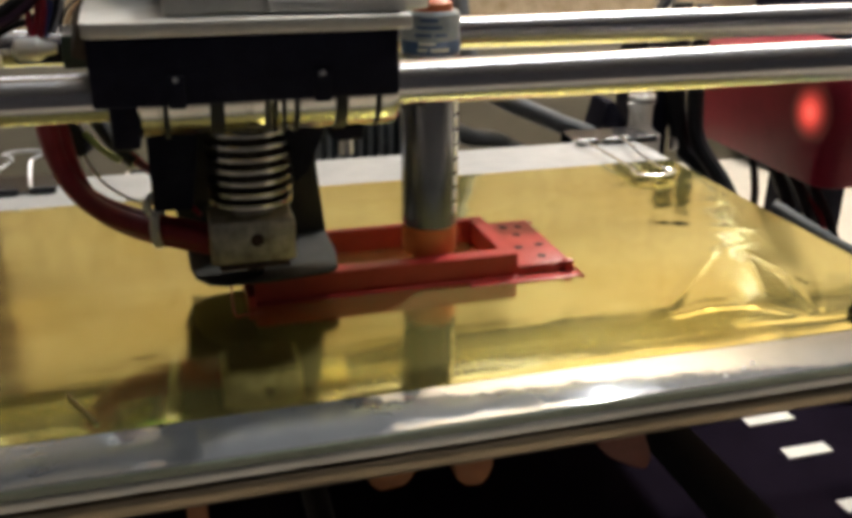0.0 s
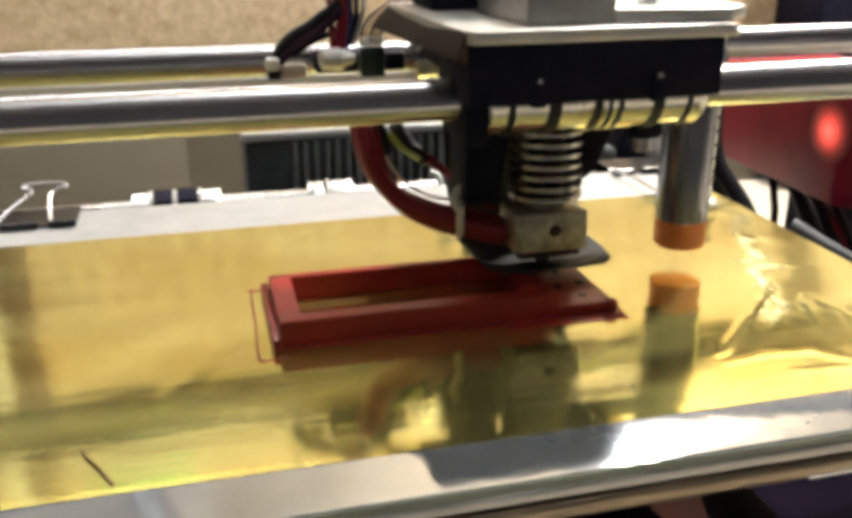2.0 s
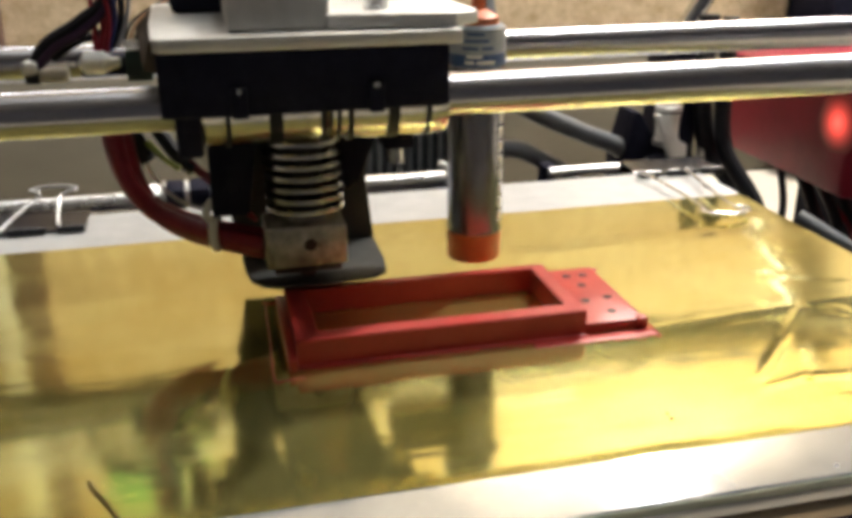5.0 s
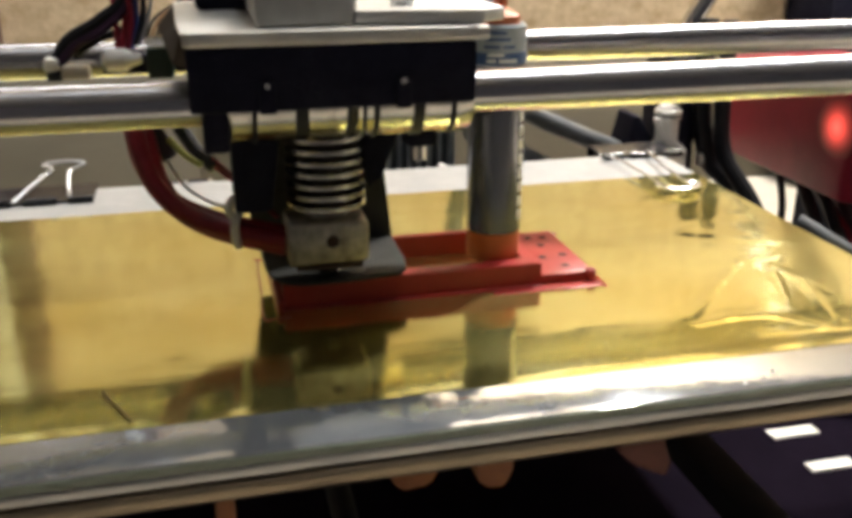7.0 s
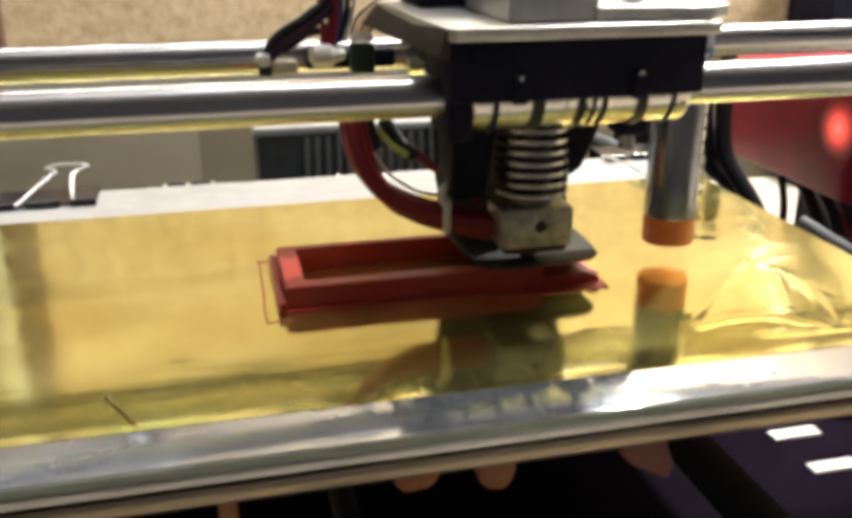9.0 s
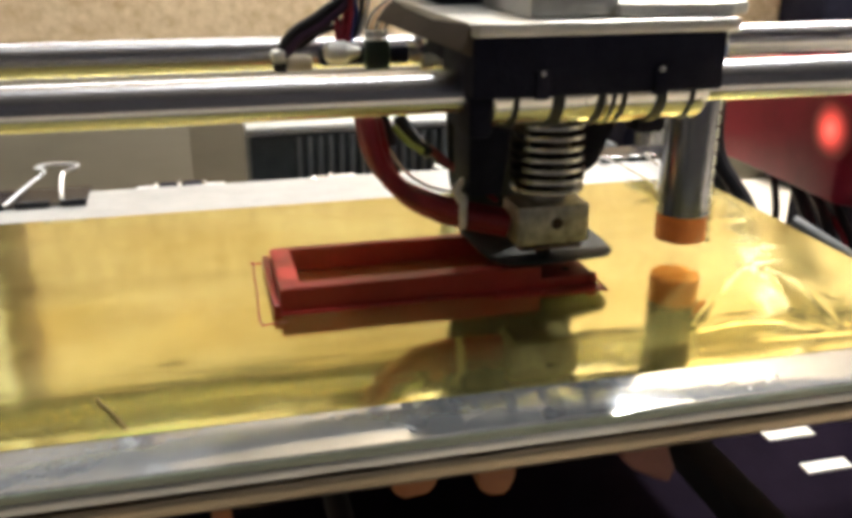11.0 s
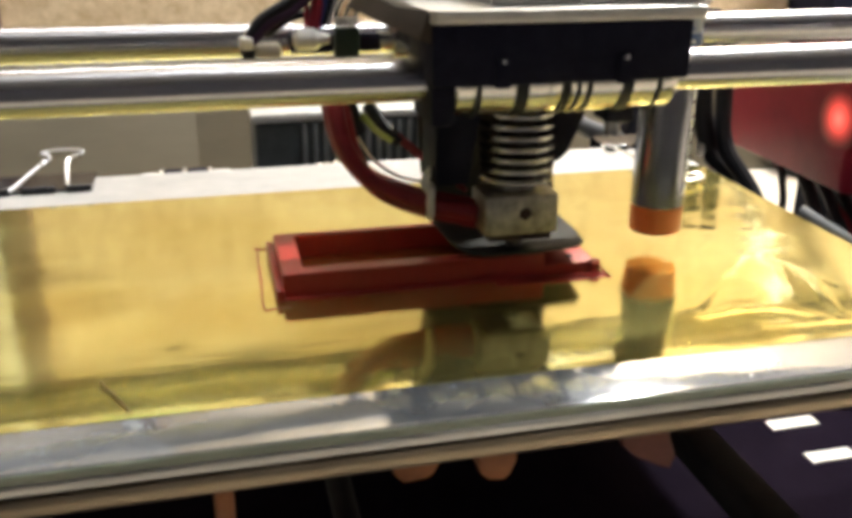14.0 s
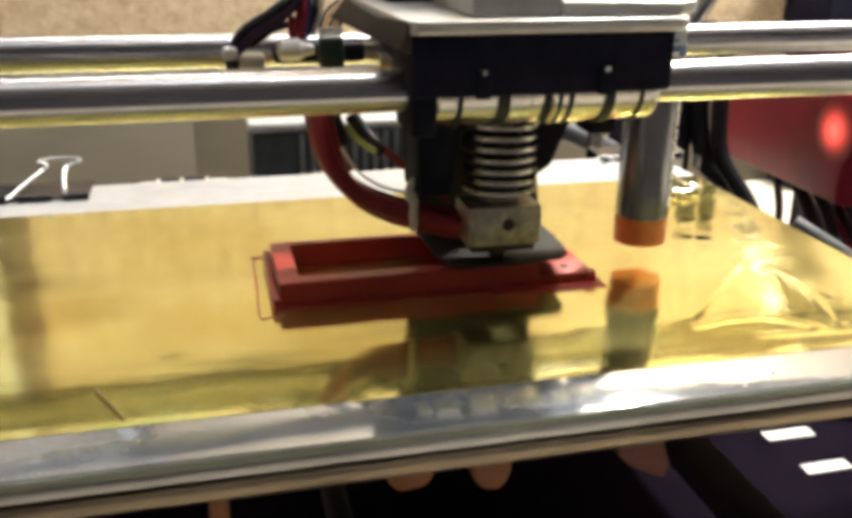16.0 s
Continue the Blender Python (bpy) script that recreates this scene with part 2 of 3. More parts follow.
def lathe(bm, profile, centre, axis="z", seg=32):
    """A profile of (radius, height) turned about an axis through centre."""
    cx, cy, cz = centre
    rings = []
    for r, h in profile:
        ring = []
        for i in range(seg):
            a = 2 * math.pi * i / seg
            c, s = r * math.cos(a), r * math.sin(a)
            ring.append(bm.verts.new({"z": (cx + c, cy + s, cz + h), "x": (cx + h, cy + c, cz + s), "y": (cx + c, cy + h, cz + s)}[axis]))
        rings.append(ring)
    faces = [bm.faces.new(rings[0]), bm.faces.new(rings[-1])]
    for a, b in zip(rings, rings[1:]):
        for i in range(seg):
            faces.append(bm.faces.new((a[i], a[(i + 1) % seg], b[(i + 1) % seg], b[i])))
    bmesh.ops.recalc_face_normals(bm, faces=faces)
    return bm


def smooth_path(points, steps=6):
    pts = [Vector(p) for p in points]
    ext = [2 * pts[0] - pts[1]] + pts + [2 * pts[-1] - pts[-2]]
    out = []
    for i in range(1, len(ext) - 2):
        p0, p1, p2, p3 = ext[i - 1:i + 3]
        for k in range(steps):
            t = k / steps
            out.append(0.5 * (2 * p1 + (p2 - p0) * t + (2 * p0 - 5 * p1 + 4 * p2 - p3) * t * t + (3 * p1 - p0 - 3 * p2 + p3) * t ** 3))
    out.append(pts[-1])
    return out


def tube(bm, points, r, seg=10, steps=6, smooth=True):
    pts = smooth_path(points, steps) if smooth and len(points) > 2 else [Vector(p) for p in points]
    rings, up = [], None
    for i, p in enumerate(pts):
        d = (pts[min(i + 1, len(pts) - 1)] - pts[max(i - 1, 0)]).normalized()
        if up is None:
            up = d.orthogonal().normalized()
        up = (up - d * up.dot(d)).normalized()
        side = d.cross(up)
        rings.append([bm.verts.new(p + (up * math.cos(2 * math.pi * k / seg) + side * math.sin(2 * math.pi * k / seg)) * r) for k in range(seg)])
    faces = [bm.faces.new(rings[0]), bm.faces.new(rings[-1])]
    for a, b in zip(rings, rings[1:]):
        for k in range(seg):
            faces.append(bm.faces.new((a[k], a[(k + 1) % seg], b[(k + 1) % seg], b[k])))
    bmesh.ops.recalc_face_normals(bm, faces=faces)
    return bm


def finish(name, bm, mat):
    bmesh.ops.scale(bm, vec=(0.001, 0.001, 0.001), verts=bm.verts)
    me = bpy.data.meshes.new(name)
    for f in bm.faces:
        f.smooth = True
    for e in bm.edges:
        if len(e.link_faces) == 2 and e.calc_face_angle(0) > 0.6:
            e.smooth = False
    bm.to_mesh(me)
    bm.free()
    me.materials.append(mat)
    return new(name, me)


def part(name, bm, mat, parent, label=""):
    ob = finish(name, bm, mat)
    ob.parent = parent
    if label:
        tagged(ob, label)
    return ob


def thing(name, label, category, group="", kind=""):
    return tagged(new(name), label, category, group, kind)


def solid(name, bm, mat, label, category, group="", kind=""):
    return tagged(finish(name, bm, mat), label, category, group, kind)


def B(*a):
    return box(bmesh.new(), *a)


def T(points, r, seg=10, steps=6, smooth=True):
    return tube(bmesh.new(), points, r, seg, steps, smooth)


def LZ(profile, centre, axis="z", seg=32):
    return lathe(bmesh.new(), profile, centre, axis, seg)


# ---- the room ----
solid("wall_north", B(-1600, 2200, 760, 860, -900, 1600), WALL, "tan chipboard wall behind the printer", "wall", kind="structure")
solid("wall_south", B(-1600, 2200, -2100, -2000, -900, 1600), ROOM, "plain dim plaster wall", "wall", kind="structure")
solid("wall_west", B(-1700, -1600, -2000, 760, -900, 1600), ROOM, "plain dim plaster wall", "wall", kind="structure")
solid("wall_east", B(2200, 2300, -2000, 760, -900, 1600), ROOM, "plain dim plaster wall", "wall", kind="structure")
solid("floor", B(-1700, 2300, -2100, 860, -1000, -900), BROWN, "dark wooden floor", "floor", kind="structure")
solid("ceiling", B(-1700, 2300, -2100, 860, 1600, 1700), CEIL, "pale plaster ceiling", "ceiling", kind="structure")

worktop = thing("workbench", "pale wooden workbench under the printer", "table")
part("tabletop", B(-700, 1200, -150, 755, -160, -125, 3), TABLE, worktop)
for lx in (-660, 1100):
    for ly in (-110, 690):
        part("leg", B(lx, lx + 60, ly, ly + 60, -900, -160, 3), BROWN, worktop)
solid("skirting_board", B(-900, -11, 742, 760, -125, 2, 0.3), PLANK, "grey-beige board along the wall foot", "board", kind="structure")
solid("skirting_board", B(-11, 700, 742.6, 760, -125, 2, 0.3), PLANK, "grey-beige board along the wall foot", "board", kind="structure")
solid("wall_post", B(-172, -147, 743, 760, 2, 900, 2), BROWN, "dark brown wooden post against the chipboard wall", "post", kind="structure")
solid("equipment_case", B(524, 900, 690, 757, -125, 80, 6), BLACK, "black box standing against the chipboard wall", "box")

solid("shelf_upright", B(-191, -172.6, 743.4, 760, 2, 900, 2), PAPER, "pale painted upright against the chipboard wall", "upright", kind="structure")
shelf = thing("wall_shelf", "wooden wall shelf above the printer", "shelf")
part("board", B(-230, 330, 744, 758, 338, 362, 1), TABLE, shelf)
part("edging", B(-230, 330, 741, 744, 336, 343, 1), WHITE, shelf, "pale wooden edging")
solid("storage_box", B(-121, -33, 742, 758, 362, 414, 4), GREEN, "green plastic box on the wall shelf", "box")
# unseen tube, added to brighten the front of the glass
x0, x1 = -225, 55
lamp = thing("tube_fill_lamp", "unseen tube lamp added behind the printer as fill light", "lamp")
part("tube", LZ([(10, x0), (11, x0 + 2), (11, x1 - 2), (10, x1)], (0, 550, 330), "x", 24), GLOW, lamp, "glowing white tube")
for lx in (x0 - 8, x1 - 6):
    part("socket", LZ([(14, lx), (14, lx + 14)], (0, 550, 330), "x", 24), WHITE, lamp)
    part("bracket", B(lx + 2, lx + 12, 564, 760, 324, 336, 1), WHITE, lamp)
# unseen globe, added for soft ambient light
lamp = thing("globe_fill_lamp", "unseen round lamp added under the ceiling as fill light", "lamp")
part("globe", LZ([(120 * math.sin(math.pi * k / 16) + 0.5, 1330 - 120 * math.cos(math.pi * k / 16)) for k in range(17)], (450, 300, 0), seg=32), OPAL, lamp, "glowing opal glass globe")
part("cord", T([(450, 300, 1448), (450, 300, 1600)], 4, 8, smooth=False), WHITE, lamp)
part("rose", LZ([(50, 1585), (55, 1600)], (450, 300, 0), seg=24), WHITE, lamp)
lamp = thing("bulb_lamp", "bare glowing bulb hanging on a cord over the bench", "lamp")
part("bulb", LZ([(24 * math.sin(math.pi * k / 12) + 0.4, BULB_AT[2] - 24 * math.cos(math.pi * k / 12)) for k in range(13)], (BULB_AT[0], BULB_AT[1], 0), seg=24), BULB, lamp, "glowing glass bulb")
part("socket", LZ([(15, 22), (18, 26), (18, 58), (8, 70), (3, 74)], BULB_AT, seg=20), BLACK, lamp)
part("cord", T([(BULB_AT[0], BULB_AT[1], BULB_AT[2] + 72), (BULB_AT[0], BULB_AT[1], 1600)], 3, 8, smooth=False), RUBBER, lamp)
solid("steel_pipe", T([(390, 700, 14), (412, 703, 46), (640, 752, 380)], 8, 16, smooth=False), STEEL, "slanting grey steel pipe fixed to the wall", "pipe")

# power supply with a ribbed black casing behind the bed
psu = thing("power_supply", "black ribbed power supply with a silver rim on top", "power supply")
part("casing", B(24, 140, 500, 560, -125, -2, 2.5), CASE, psu)
part("rim", B(22, 142, 498, 562, -2, 3.5, 2), EDGE, psu, "silver metal rim")
for i in range(15):
    part("rib", B(50 + i * 6, 52.4 + i * 6, 497, 500.5, -120, -3, 0.5), RIB, psu)

# ---- printer frame ----
frame_base = thing("printer_frame", "black printer frame with steel cross rods", "frame")
part("base_board", B(-190, 330, 130, 470, -125, -112, 2), BOARD, frame_base, "black painted base board")
for x in (-205, 395):
    part("upright", B(x, x + 20, 255, 305, -125, 180, 2), BLACK, frame_base)
part("rear_bar", T([(-200, 425, -13), (114, 425, -13)], 4.2, 14, smooth=False), ZINC, frame_base, "zinc-plated threaded bar")
part("rear_bracket", B(-200, -186, 413, 437, -125, -4, 2), BLACK, frame_base)
part("rear_bracket", B(110, 122, 432, 446, -125, -20, 2), BLACK, frame_base)
part("bar_tie", T([(114.5, 419.5, -20), (113.6, 419, -10), (112.5, 420, -5.5), (108.8, 421, -3.6)], 1.7, 8), WHITE, frame_base, "white nylon tie at the bar's end")
part("side_bar", T([(170, 428, -15), (240, 428, -15)], 2.6, 12, smooth=False), ALU, frame_base, "thin grey metal bar")
part("rear_bracket", B(232, 244, 432, 441, -125, -12, 2), BLACK, frame_base)
part("rear_bracket", B(168, 176, 430, 441, -125, -12, 2), BLACK, frame_base)


def hexnut(x0, x1, r, mat, name, label):
    prof = [(425 + r * math.cos(math.pi / 6 + k * math.pi / 3), -13 + r * math.sin(math.pi / 6 + k * math.pi / 3)) for k in range(6)]
    part(name, prism(bmesh.new(), prof, x0, x1, "x", 0.5), mat, frame_base, label)


hexnut(-32.6, -25, 7.6, ZINC, "nut", "bright zinc hexagon nut")
part("washer", LZ([(8.4, -24.8), (8.4, -23.2)], (0, 425, -13), "x", 24), ZINC, frame_base)
part("clamp", B(-23, -14.6, 416, 436, -22, -6.9, 1.5), BLACK, frame_base, "black plastic rod clamp")
part("washer", LZ([(8.4, -14.2), (8.4, -12.6)], (0, 425, -13), "x", 24), ZINC, frame_base)
part("clamp", B(-12.3, -2.8, 416, 436, -22, -6.8, 1.5), BLACK, frame_base, "black plastic rod clamp")
part("washer", LZ([(8.4, -2.6), (8.4, -1.0)], (0, 425, -13), "x", 24), ZINC, frame_base)
hexnut(-0.8, 7.6, 7.6, ZINC, "nut", "bright zinc hexagon nut")
hexnut(48.5, 56, 7.6, ZINC, "nut", "bright zinc hexagon nut")
part("washer", LZ([(8.4, 57.2), (8.4, 58.8)], (0, 425, -13), "x", 24), ZINC, frame_base)
hexnut(60, 70, 7.6, ZINC, "nut", "bright zinc hexagon nut")
# rods along which the print head slides
for y in (239.7, 321.8):
    part("guide_rod", LZ([(5.4, -190), (6, -189.4), (6, 384.4), (5.4, 385)], (0, y, 68), "x", 48), ROD, frame_base, "polished steel guide rod")
part("rod_end", B(-206, -180, 225, 336, 52, 84, 3), BLACK, frame_base)
part("rod_end", B(375, 396, 225, 336, 52, 84, 3), BLACK, frame_base)
part("drive_belt", B(-190, 384, 336.2, 337.6, 62, 69.5, 0.2), RUBBER, frame_base, "black toothed drive belt")
# rails of the bed
part("bed_rail", LZ([(4, 135), (4, 465)], (30, 0, -58), "y", 20), BLACK_STEEL, frame_base, "dark steel bed rail")
part("bed_rail", B(147.5, 161, 135, 465, -66, -56, 1.2), BLACK_STEEL, frame_base, "dark flat bed rail")
for x in (30, 158):
    for y in (134, 452):
        part("rail_holder", B(x - 9, x + 9, y, y + 14, -112, -50, 2), BLACK, frame_base)

# white labels on the base board
for x0, x1, y0, y1 in ((239.5, 263.5, 308, 315.5), (241, 263, 281, 288), (240.5, 262, 243, 250.5)):
    solid("label_sticker", B(x0, x1, y0, y1, -112, -111.2), PAPER, "blank white paper label on the black base board", "label", "labels on the base board")

# red housing and black cables
housing = thing("red_housing", "glossy red plastic housing beside the bed", "housing")
shell = prism(bmesh.new(), [(420, 396), (338, 396), (330, 404), (330, 425), (331.5, 531), (337, 536), (420, 536)], -34.5, 27, "z", 3)
part("shell", shell, RED_GLOSS, housing)
# glowing disc stands in for the highlight on the casing; it is no lamp
glowing = part("painted_highlight", LZ([(18, 0.0), (15, -0.4), (8, -0.7), (1, -0.8)], (0, 0, 0), "x", 28), HIGHLIGHT, housing, "glowing red disc painted as a highlight on the casing")
glowing.location = (0.3302, 0.4145, 0.0052)
part("stand", B(385, 412, 470, 515, -125, -33, 2), BLACK, housing)
part("vent_rib", B(342, 414, 393, 396.4, 2, 9, 0.8), RUBBER, housing)


def back(points, k=1.27):
    """The same run of points, farther from the front of the bench."""
    return [(x * k, y * k, max(-124.0, 115 + (z - 115) * k)) for x, y, z in points]


for k in range(4):
    solid("wire", T(back([(310, 306 - k, 50 - 3 * k), (278, 304 - k, 42 - 4 * k), (264 + k, 300, 34 - 5 * k), (268 + 3 * k, 290, 10 - 6 * k), (300, 280, -30 - 4 * k), (330, 285, -92)]), 1.2, 7), (ZINC, RED_WIRE, RUBBER, RED_WIRE)[k], "thin wire hanging beside the red housing", "wire", "wires beside the housing")
for k, pts in enumerate((
        [(268, 452, 60), (268, 451, 15), (275, 448, -18), (286, 440, -34), (292, 430, -80), (292, 430, -124)],
        [(274, 440, 60), (275, 440, 10), (278, 436, -14), (290, 420, -40), (296, 400, -80), (296, 396, -124)],
        back([(272, 380, -3), (266, 366, -12), (262, 358, -24), (258, 356, -60), (262, 356, -93)]),
        back([(276, 372, -3), (274, 356, -14), (276, 344, -34), (280, 336, -70), (284, 336, -93)]),
        back([(282, 372, -3), (281, 350, -16), (284, 338, -38), (290, 330, -70), (292, 328, -93)]),
        back([(290, 372, -3), (288, 346, -18), (290, 332, -36), (298, 322, -70), (300, 320, -93)]),
        back([(286, 372, -3), (285, 352, -18), (286, 336, -30), (288, 326, -70), (288, 324, -93)]))):
    solid("cable", T(pts, (5.5, 4.5, 2.3, 3.9, 3.4, 3.0, 1.8)[k], 10), RED_WIRE if k == 6 else RUBBER, "dark red cable hanging to the bench" if k == 6 else "black cable hanging down to the bench", "cable", "cables behind the bed")
solid("hose", T([(148, 478, 70), (152, 458, 26), (168, 452, 13), (198, 451, -1), (226, 455, -15), (240, 460, -45), (244, 462, -122)], 5.2, 14), HOSE, "grey corrugated hose behind the bed", "hose", "hoses")
solid("hose", T([(132, 476, 60), (135, 458, 8), (148, 454, -6), (168, 452, -11), (200, 452, -40), (204, 454, -122)], 5.0, 14), HOSE, "grey corrugated hose behind the bed", "hose", "hoses")
solid("hose", T([(282, 372, -30), (300, 352, -42), (330, 330, -60), (380, 300, -100), (420, 290, -120)], 4.0, 12), HOSE, "grey hose beneath the red housing", "hose", "hoses")
mount = thing("motor_mount", "black motor with a silver slanting bracket and pulley behind the bed", "motor")
part("body", B(249, 267, 452, 484, -125, 40, 2), BLACK, mount)
part("foot", prism(bmesh.new(), [(221, -125), (250, -125), (250, -22), (231, 9), (227, 9), (221, -16)], 449, 470, "y", 1), BLACK, mount)
part("bracket", prism(bmesh.new(), [(229.5, 12), (233, 12), (237, 2), (250, -6), (250, -27), (246, -27)], 430, 433, "y", 0.5), WHITE_ALU, mount, "silver slanting steel bracket")
pulley = part("pulley", LZ([(5.8, -8), (7.2, -7.4), (7.2, -4.5), (6.2, -4.2), (6.2, 9), (7.2, 9.3), (7.2, 14), (5.5, 14.6), (5.5, 16)], (243, 441, 0), seg=28), WHITE_ALU, mount, "grey metal belt pulley")
part("groove", LZ([(7.3, -6.6), (7.3, -5.4)], (243, 441, 0), seg=28), RUBBER, pulley)
part("groove", LZ([(7.3, 10.6), (7.3, 11.6)], (243, 441, 0), seg=28), RUBBER, pulley)
part("knob", LZ([(5.0, 230.5), (7.0, 231.5), (7.0, 237), (5.6, 237.6), (5.6, 243), (4.6, 244.5)], (0, 441, -21), "x", 18), ZINC, mount, "bright zinc nut")
part("terminal", B(267.2, 272, 445, 450, -21, -13, 1.2), ZINC, mount, "small bright terminal")

# ---- print head ----
head = thing("print_head", "black and silver print head with a red heater cable", "print head")
block = prism(bmesh.new(), [(57, 219.5), (128, 219.5), (128, 262), (60.5, 262)], 69.2, 84.6, "z", 0.8)
part("bearing_block", block, BLACK, head, "black printed bearing block")
part("inner_block", B(62, 126, 262.2, 288, 72, 84.6, 1), BLACK, head)
plate = prism(bmesh.new(), [(58, 218.5), (131, 218.5), (131, 300), (53.4, 300), (54.6, 252), (56.2, 221)], 84.8, 88.2, "z", 0.5)
part("top_plate", plate, ALU_MATT, head, "grey aluminium top plate")
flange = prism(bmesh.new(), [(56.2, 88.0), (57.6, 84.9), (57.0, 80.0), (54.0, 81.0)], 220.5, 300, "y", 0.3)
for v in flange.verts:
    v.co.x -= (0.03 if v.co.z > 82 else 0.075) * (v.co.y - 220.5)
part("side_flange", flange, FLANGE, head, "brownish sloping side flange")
part("motor_bracket", B(74, 99, 226, 268, 88.2, 97, 1), ALU_MATT, head, "silver bracket")
part("raised_plate", prism(bmesh.new(), [(98, 224), (130, 221), (137, 226), (137, 262), (99, 262)], 88.6, 92.0, "z", 0.6), WHITE_ALU, head, "light metal plate")
part("screw", LZ([(3.2, 92.0), (3.2, 94.6), (1.5, 95.2)], (112, 234, 0), seg=12), ZINC, head)
part("motor", B(60, 100, 270, 298, 88.2, 128, 2), BLACK, head, "black stepper motor")
for y in (239.7, 321.8):
    for x0 in (66.0, 98.6):
        prof = [(6.3, 0), (10.0, 0.2), (10.5, 0.8), (10.5, 5), (10.1, 5.2), (10.1, 6.2), (10.5, 6.4), (10.5, 25.6), (10.1, 25.8), (10.1, 26.8), (10.5, 27), (10.5, 31.2), (10.0, 32), (6.3, 32.2)]
        part("bearing", lathe(bmesh.new(), [(r, h + x0) for r, h in prof], (0, y, 68), "x", 40), CHROME, head, "steel linear bearing")


def zip_tie(x, w):
    pts = [(239.7 + 11.0 * math.cos(a), 68 + 11.0 * math.sin(a)) for a in [math.pi * (0.98 + 1.04 * k / 24) for k in range(25)]]
    inner = [(239.7 + 10.3 * math.cos(a), 68 + 10.3 * math.sin(a)) for a in [math.pi * (0.98 + 1.04 * k / 24) for k in range(25)]]
    part("zip_tie", prism(bmesh.new(), pts + inner[::-1], x, x + w, "x"), RUBBER, head)


for x, w in ((72, 1.2), (83, 3.4), (96.5, 1.2), (100.5, 0.9), (103.5, 1.1), (114, 3.0), (124.5, 1.1)):
    zip_tie(x, w)
for x in (75.5, 109):
    part("tie_head", B(x - 2.0, x + 2.0, 218.4, 220.4, 68.6, 76.2, 0.5), BLACK, head)
    part("screw", LZ([(0.9, -0.3), (0.7, -0.7)], (x, 218.6, 75.4), "y", 10), ZINC, head)
part("screw", LZ([(2.4, 0), (2.4, 6), (1.2, 6.6)], (118.6, 244, 48.5), "z", 10), CHROME, head)
part("lug", B(114.1, 123.1, 239, 250, 53, 62, 1.5), BLACK, head)
part("lug_arm", B(115.6, 121.6, 241, 262, 58, 72.4, 1), BLACK, head)

part("end_bracket", B(59.5, 66.2, 230, 252, 56.5, 69.4, 1.2), BLACK, head)
HX, HY = 93.3, 256.6
# core coloured dark to carry the shade between the fins
hot = part("hot_end", LZ([(5.5, 30), (5.5, 66)], (HX, HY, 0)), SOOT_AND_SHADE, head, "finned metal hot end")
z = 33.4
for i in range(7):
    r = 11.6
    part("fin", LZ([(4.5, z), (r - 0.3, z), (r, z + 0.3), (r, z + 1.3), (r - 0.3, z + 1.6), (4.5, z + 1.6)], (HX, HY, 0), seg=48), CHROME, hot)
    z += 3.35
part("fitting", LZ([(1.6, 0), (2.3, 0.4), (2.3, 3.6), (1.4, 4)], (HX - 6.5, 246.5, 55.5), seg=12), NOZZLE_BRASS, head, "small brass fitting")
heater = part("heater_block", B(80.6, 104.2, 246.4, 262, 17.6, 30.2, 1.0), HEATER, head, "scorched metal heater block")
# dark disc painted as the shade inside the screw hole
part("hole", LZ([(1.9, -0.25), (1.9, 0.5)], (93.4, 246.4, 24.5), "y", 18), DARK, heater, "dark screw hole")
part("insulation_cap", LZ([(6.2, 30.1), (6.2, 33.5)], (HX, HY, 0)), HEATER, hot)
# dark colour holds both soot and the shade under the heater
part("nozzle", LZ([(2.6, 17.6), (2.6, 11.8), (2.3, 11.2), (0.7, 8.4), (0.6, 8.25)][::-1], (HX, HY, 0), seg=16), SOOT_AND_SHADE, head, "sooty brass nozzle")
part("residue", B(82.4, 102.6, 247.2, 261, 15.4, 17.7, 0.9), DARK, head, "black burnt residue under the heater")
# bent sheet duct behind the heater
duct = prism(bmesh.new(), [(74, 288), (119, 288), (118.8, 266), (117.5, 256), (114, 252.6), (97, 250.6), (84, 250.8), (79.5, 252.8), (76, 258), (74.6, 266)], 9.3, 10.6, "z", 0.4)
part("air_duct", duct, DUCT, head, "grey sheet-metal air duct")
part("back_plate", prism(bmesh.new(), [(74, 10.5), (119, 10.5), (116, 40), (108, 66), (68, 66), (70, 30)], 286, 288, "y", 0.4), DUCT, head, "grey metal back plate")
part("fan_housing", prism(bmesh.new(), [(66.5, 33), (77, 33), (82, 66), (66.5, 66)], 252, 269.8, "y", 0.8), BLACK, head, "black fan housing")
part("fan_housing", prism(bmesh.new(), [(106, 37), (110, 40), (117, 57), (117, 66), (101, 66)], 256, 269.8, "y", 0.8), BLACK, head, "black fan housing")

# inductive sensor
PX, PY = 150.0, 270.1
sensor = part("sensor", LZ([(8.7, 16.6), (9.0, 17)] + [(9.0 - 0.09 * (k % 2), 17.5 + 0.5 * k) for k in range(107)] + [(8.6, 71)], (PX, PY, 0), seg=40), NICKEL, head, "threaded steel proximity sensor")
part("sensing_face", LZ([(7.6, 7.0), (8.6, 7.4), (8.8, 8.2), (8.8, 16.6)], (PX, PY, 0), seg=40), TIP, sensor, "orange plastic sensing face")
part("label", LZ([(8.9, 71), (8.9, 74.6)], (PX, PY, 0), seg=40), BLUE, sensor, "blue label band")
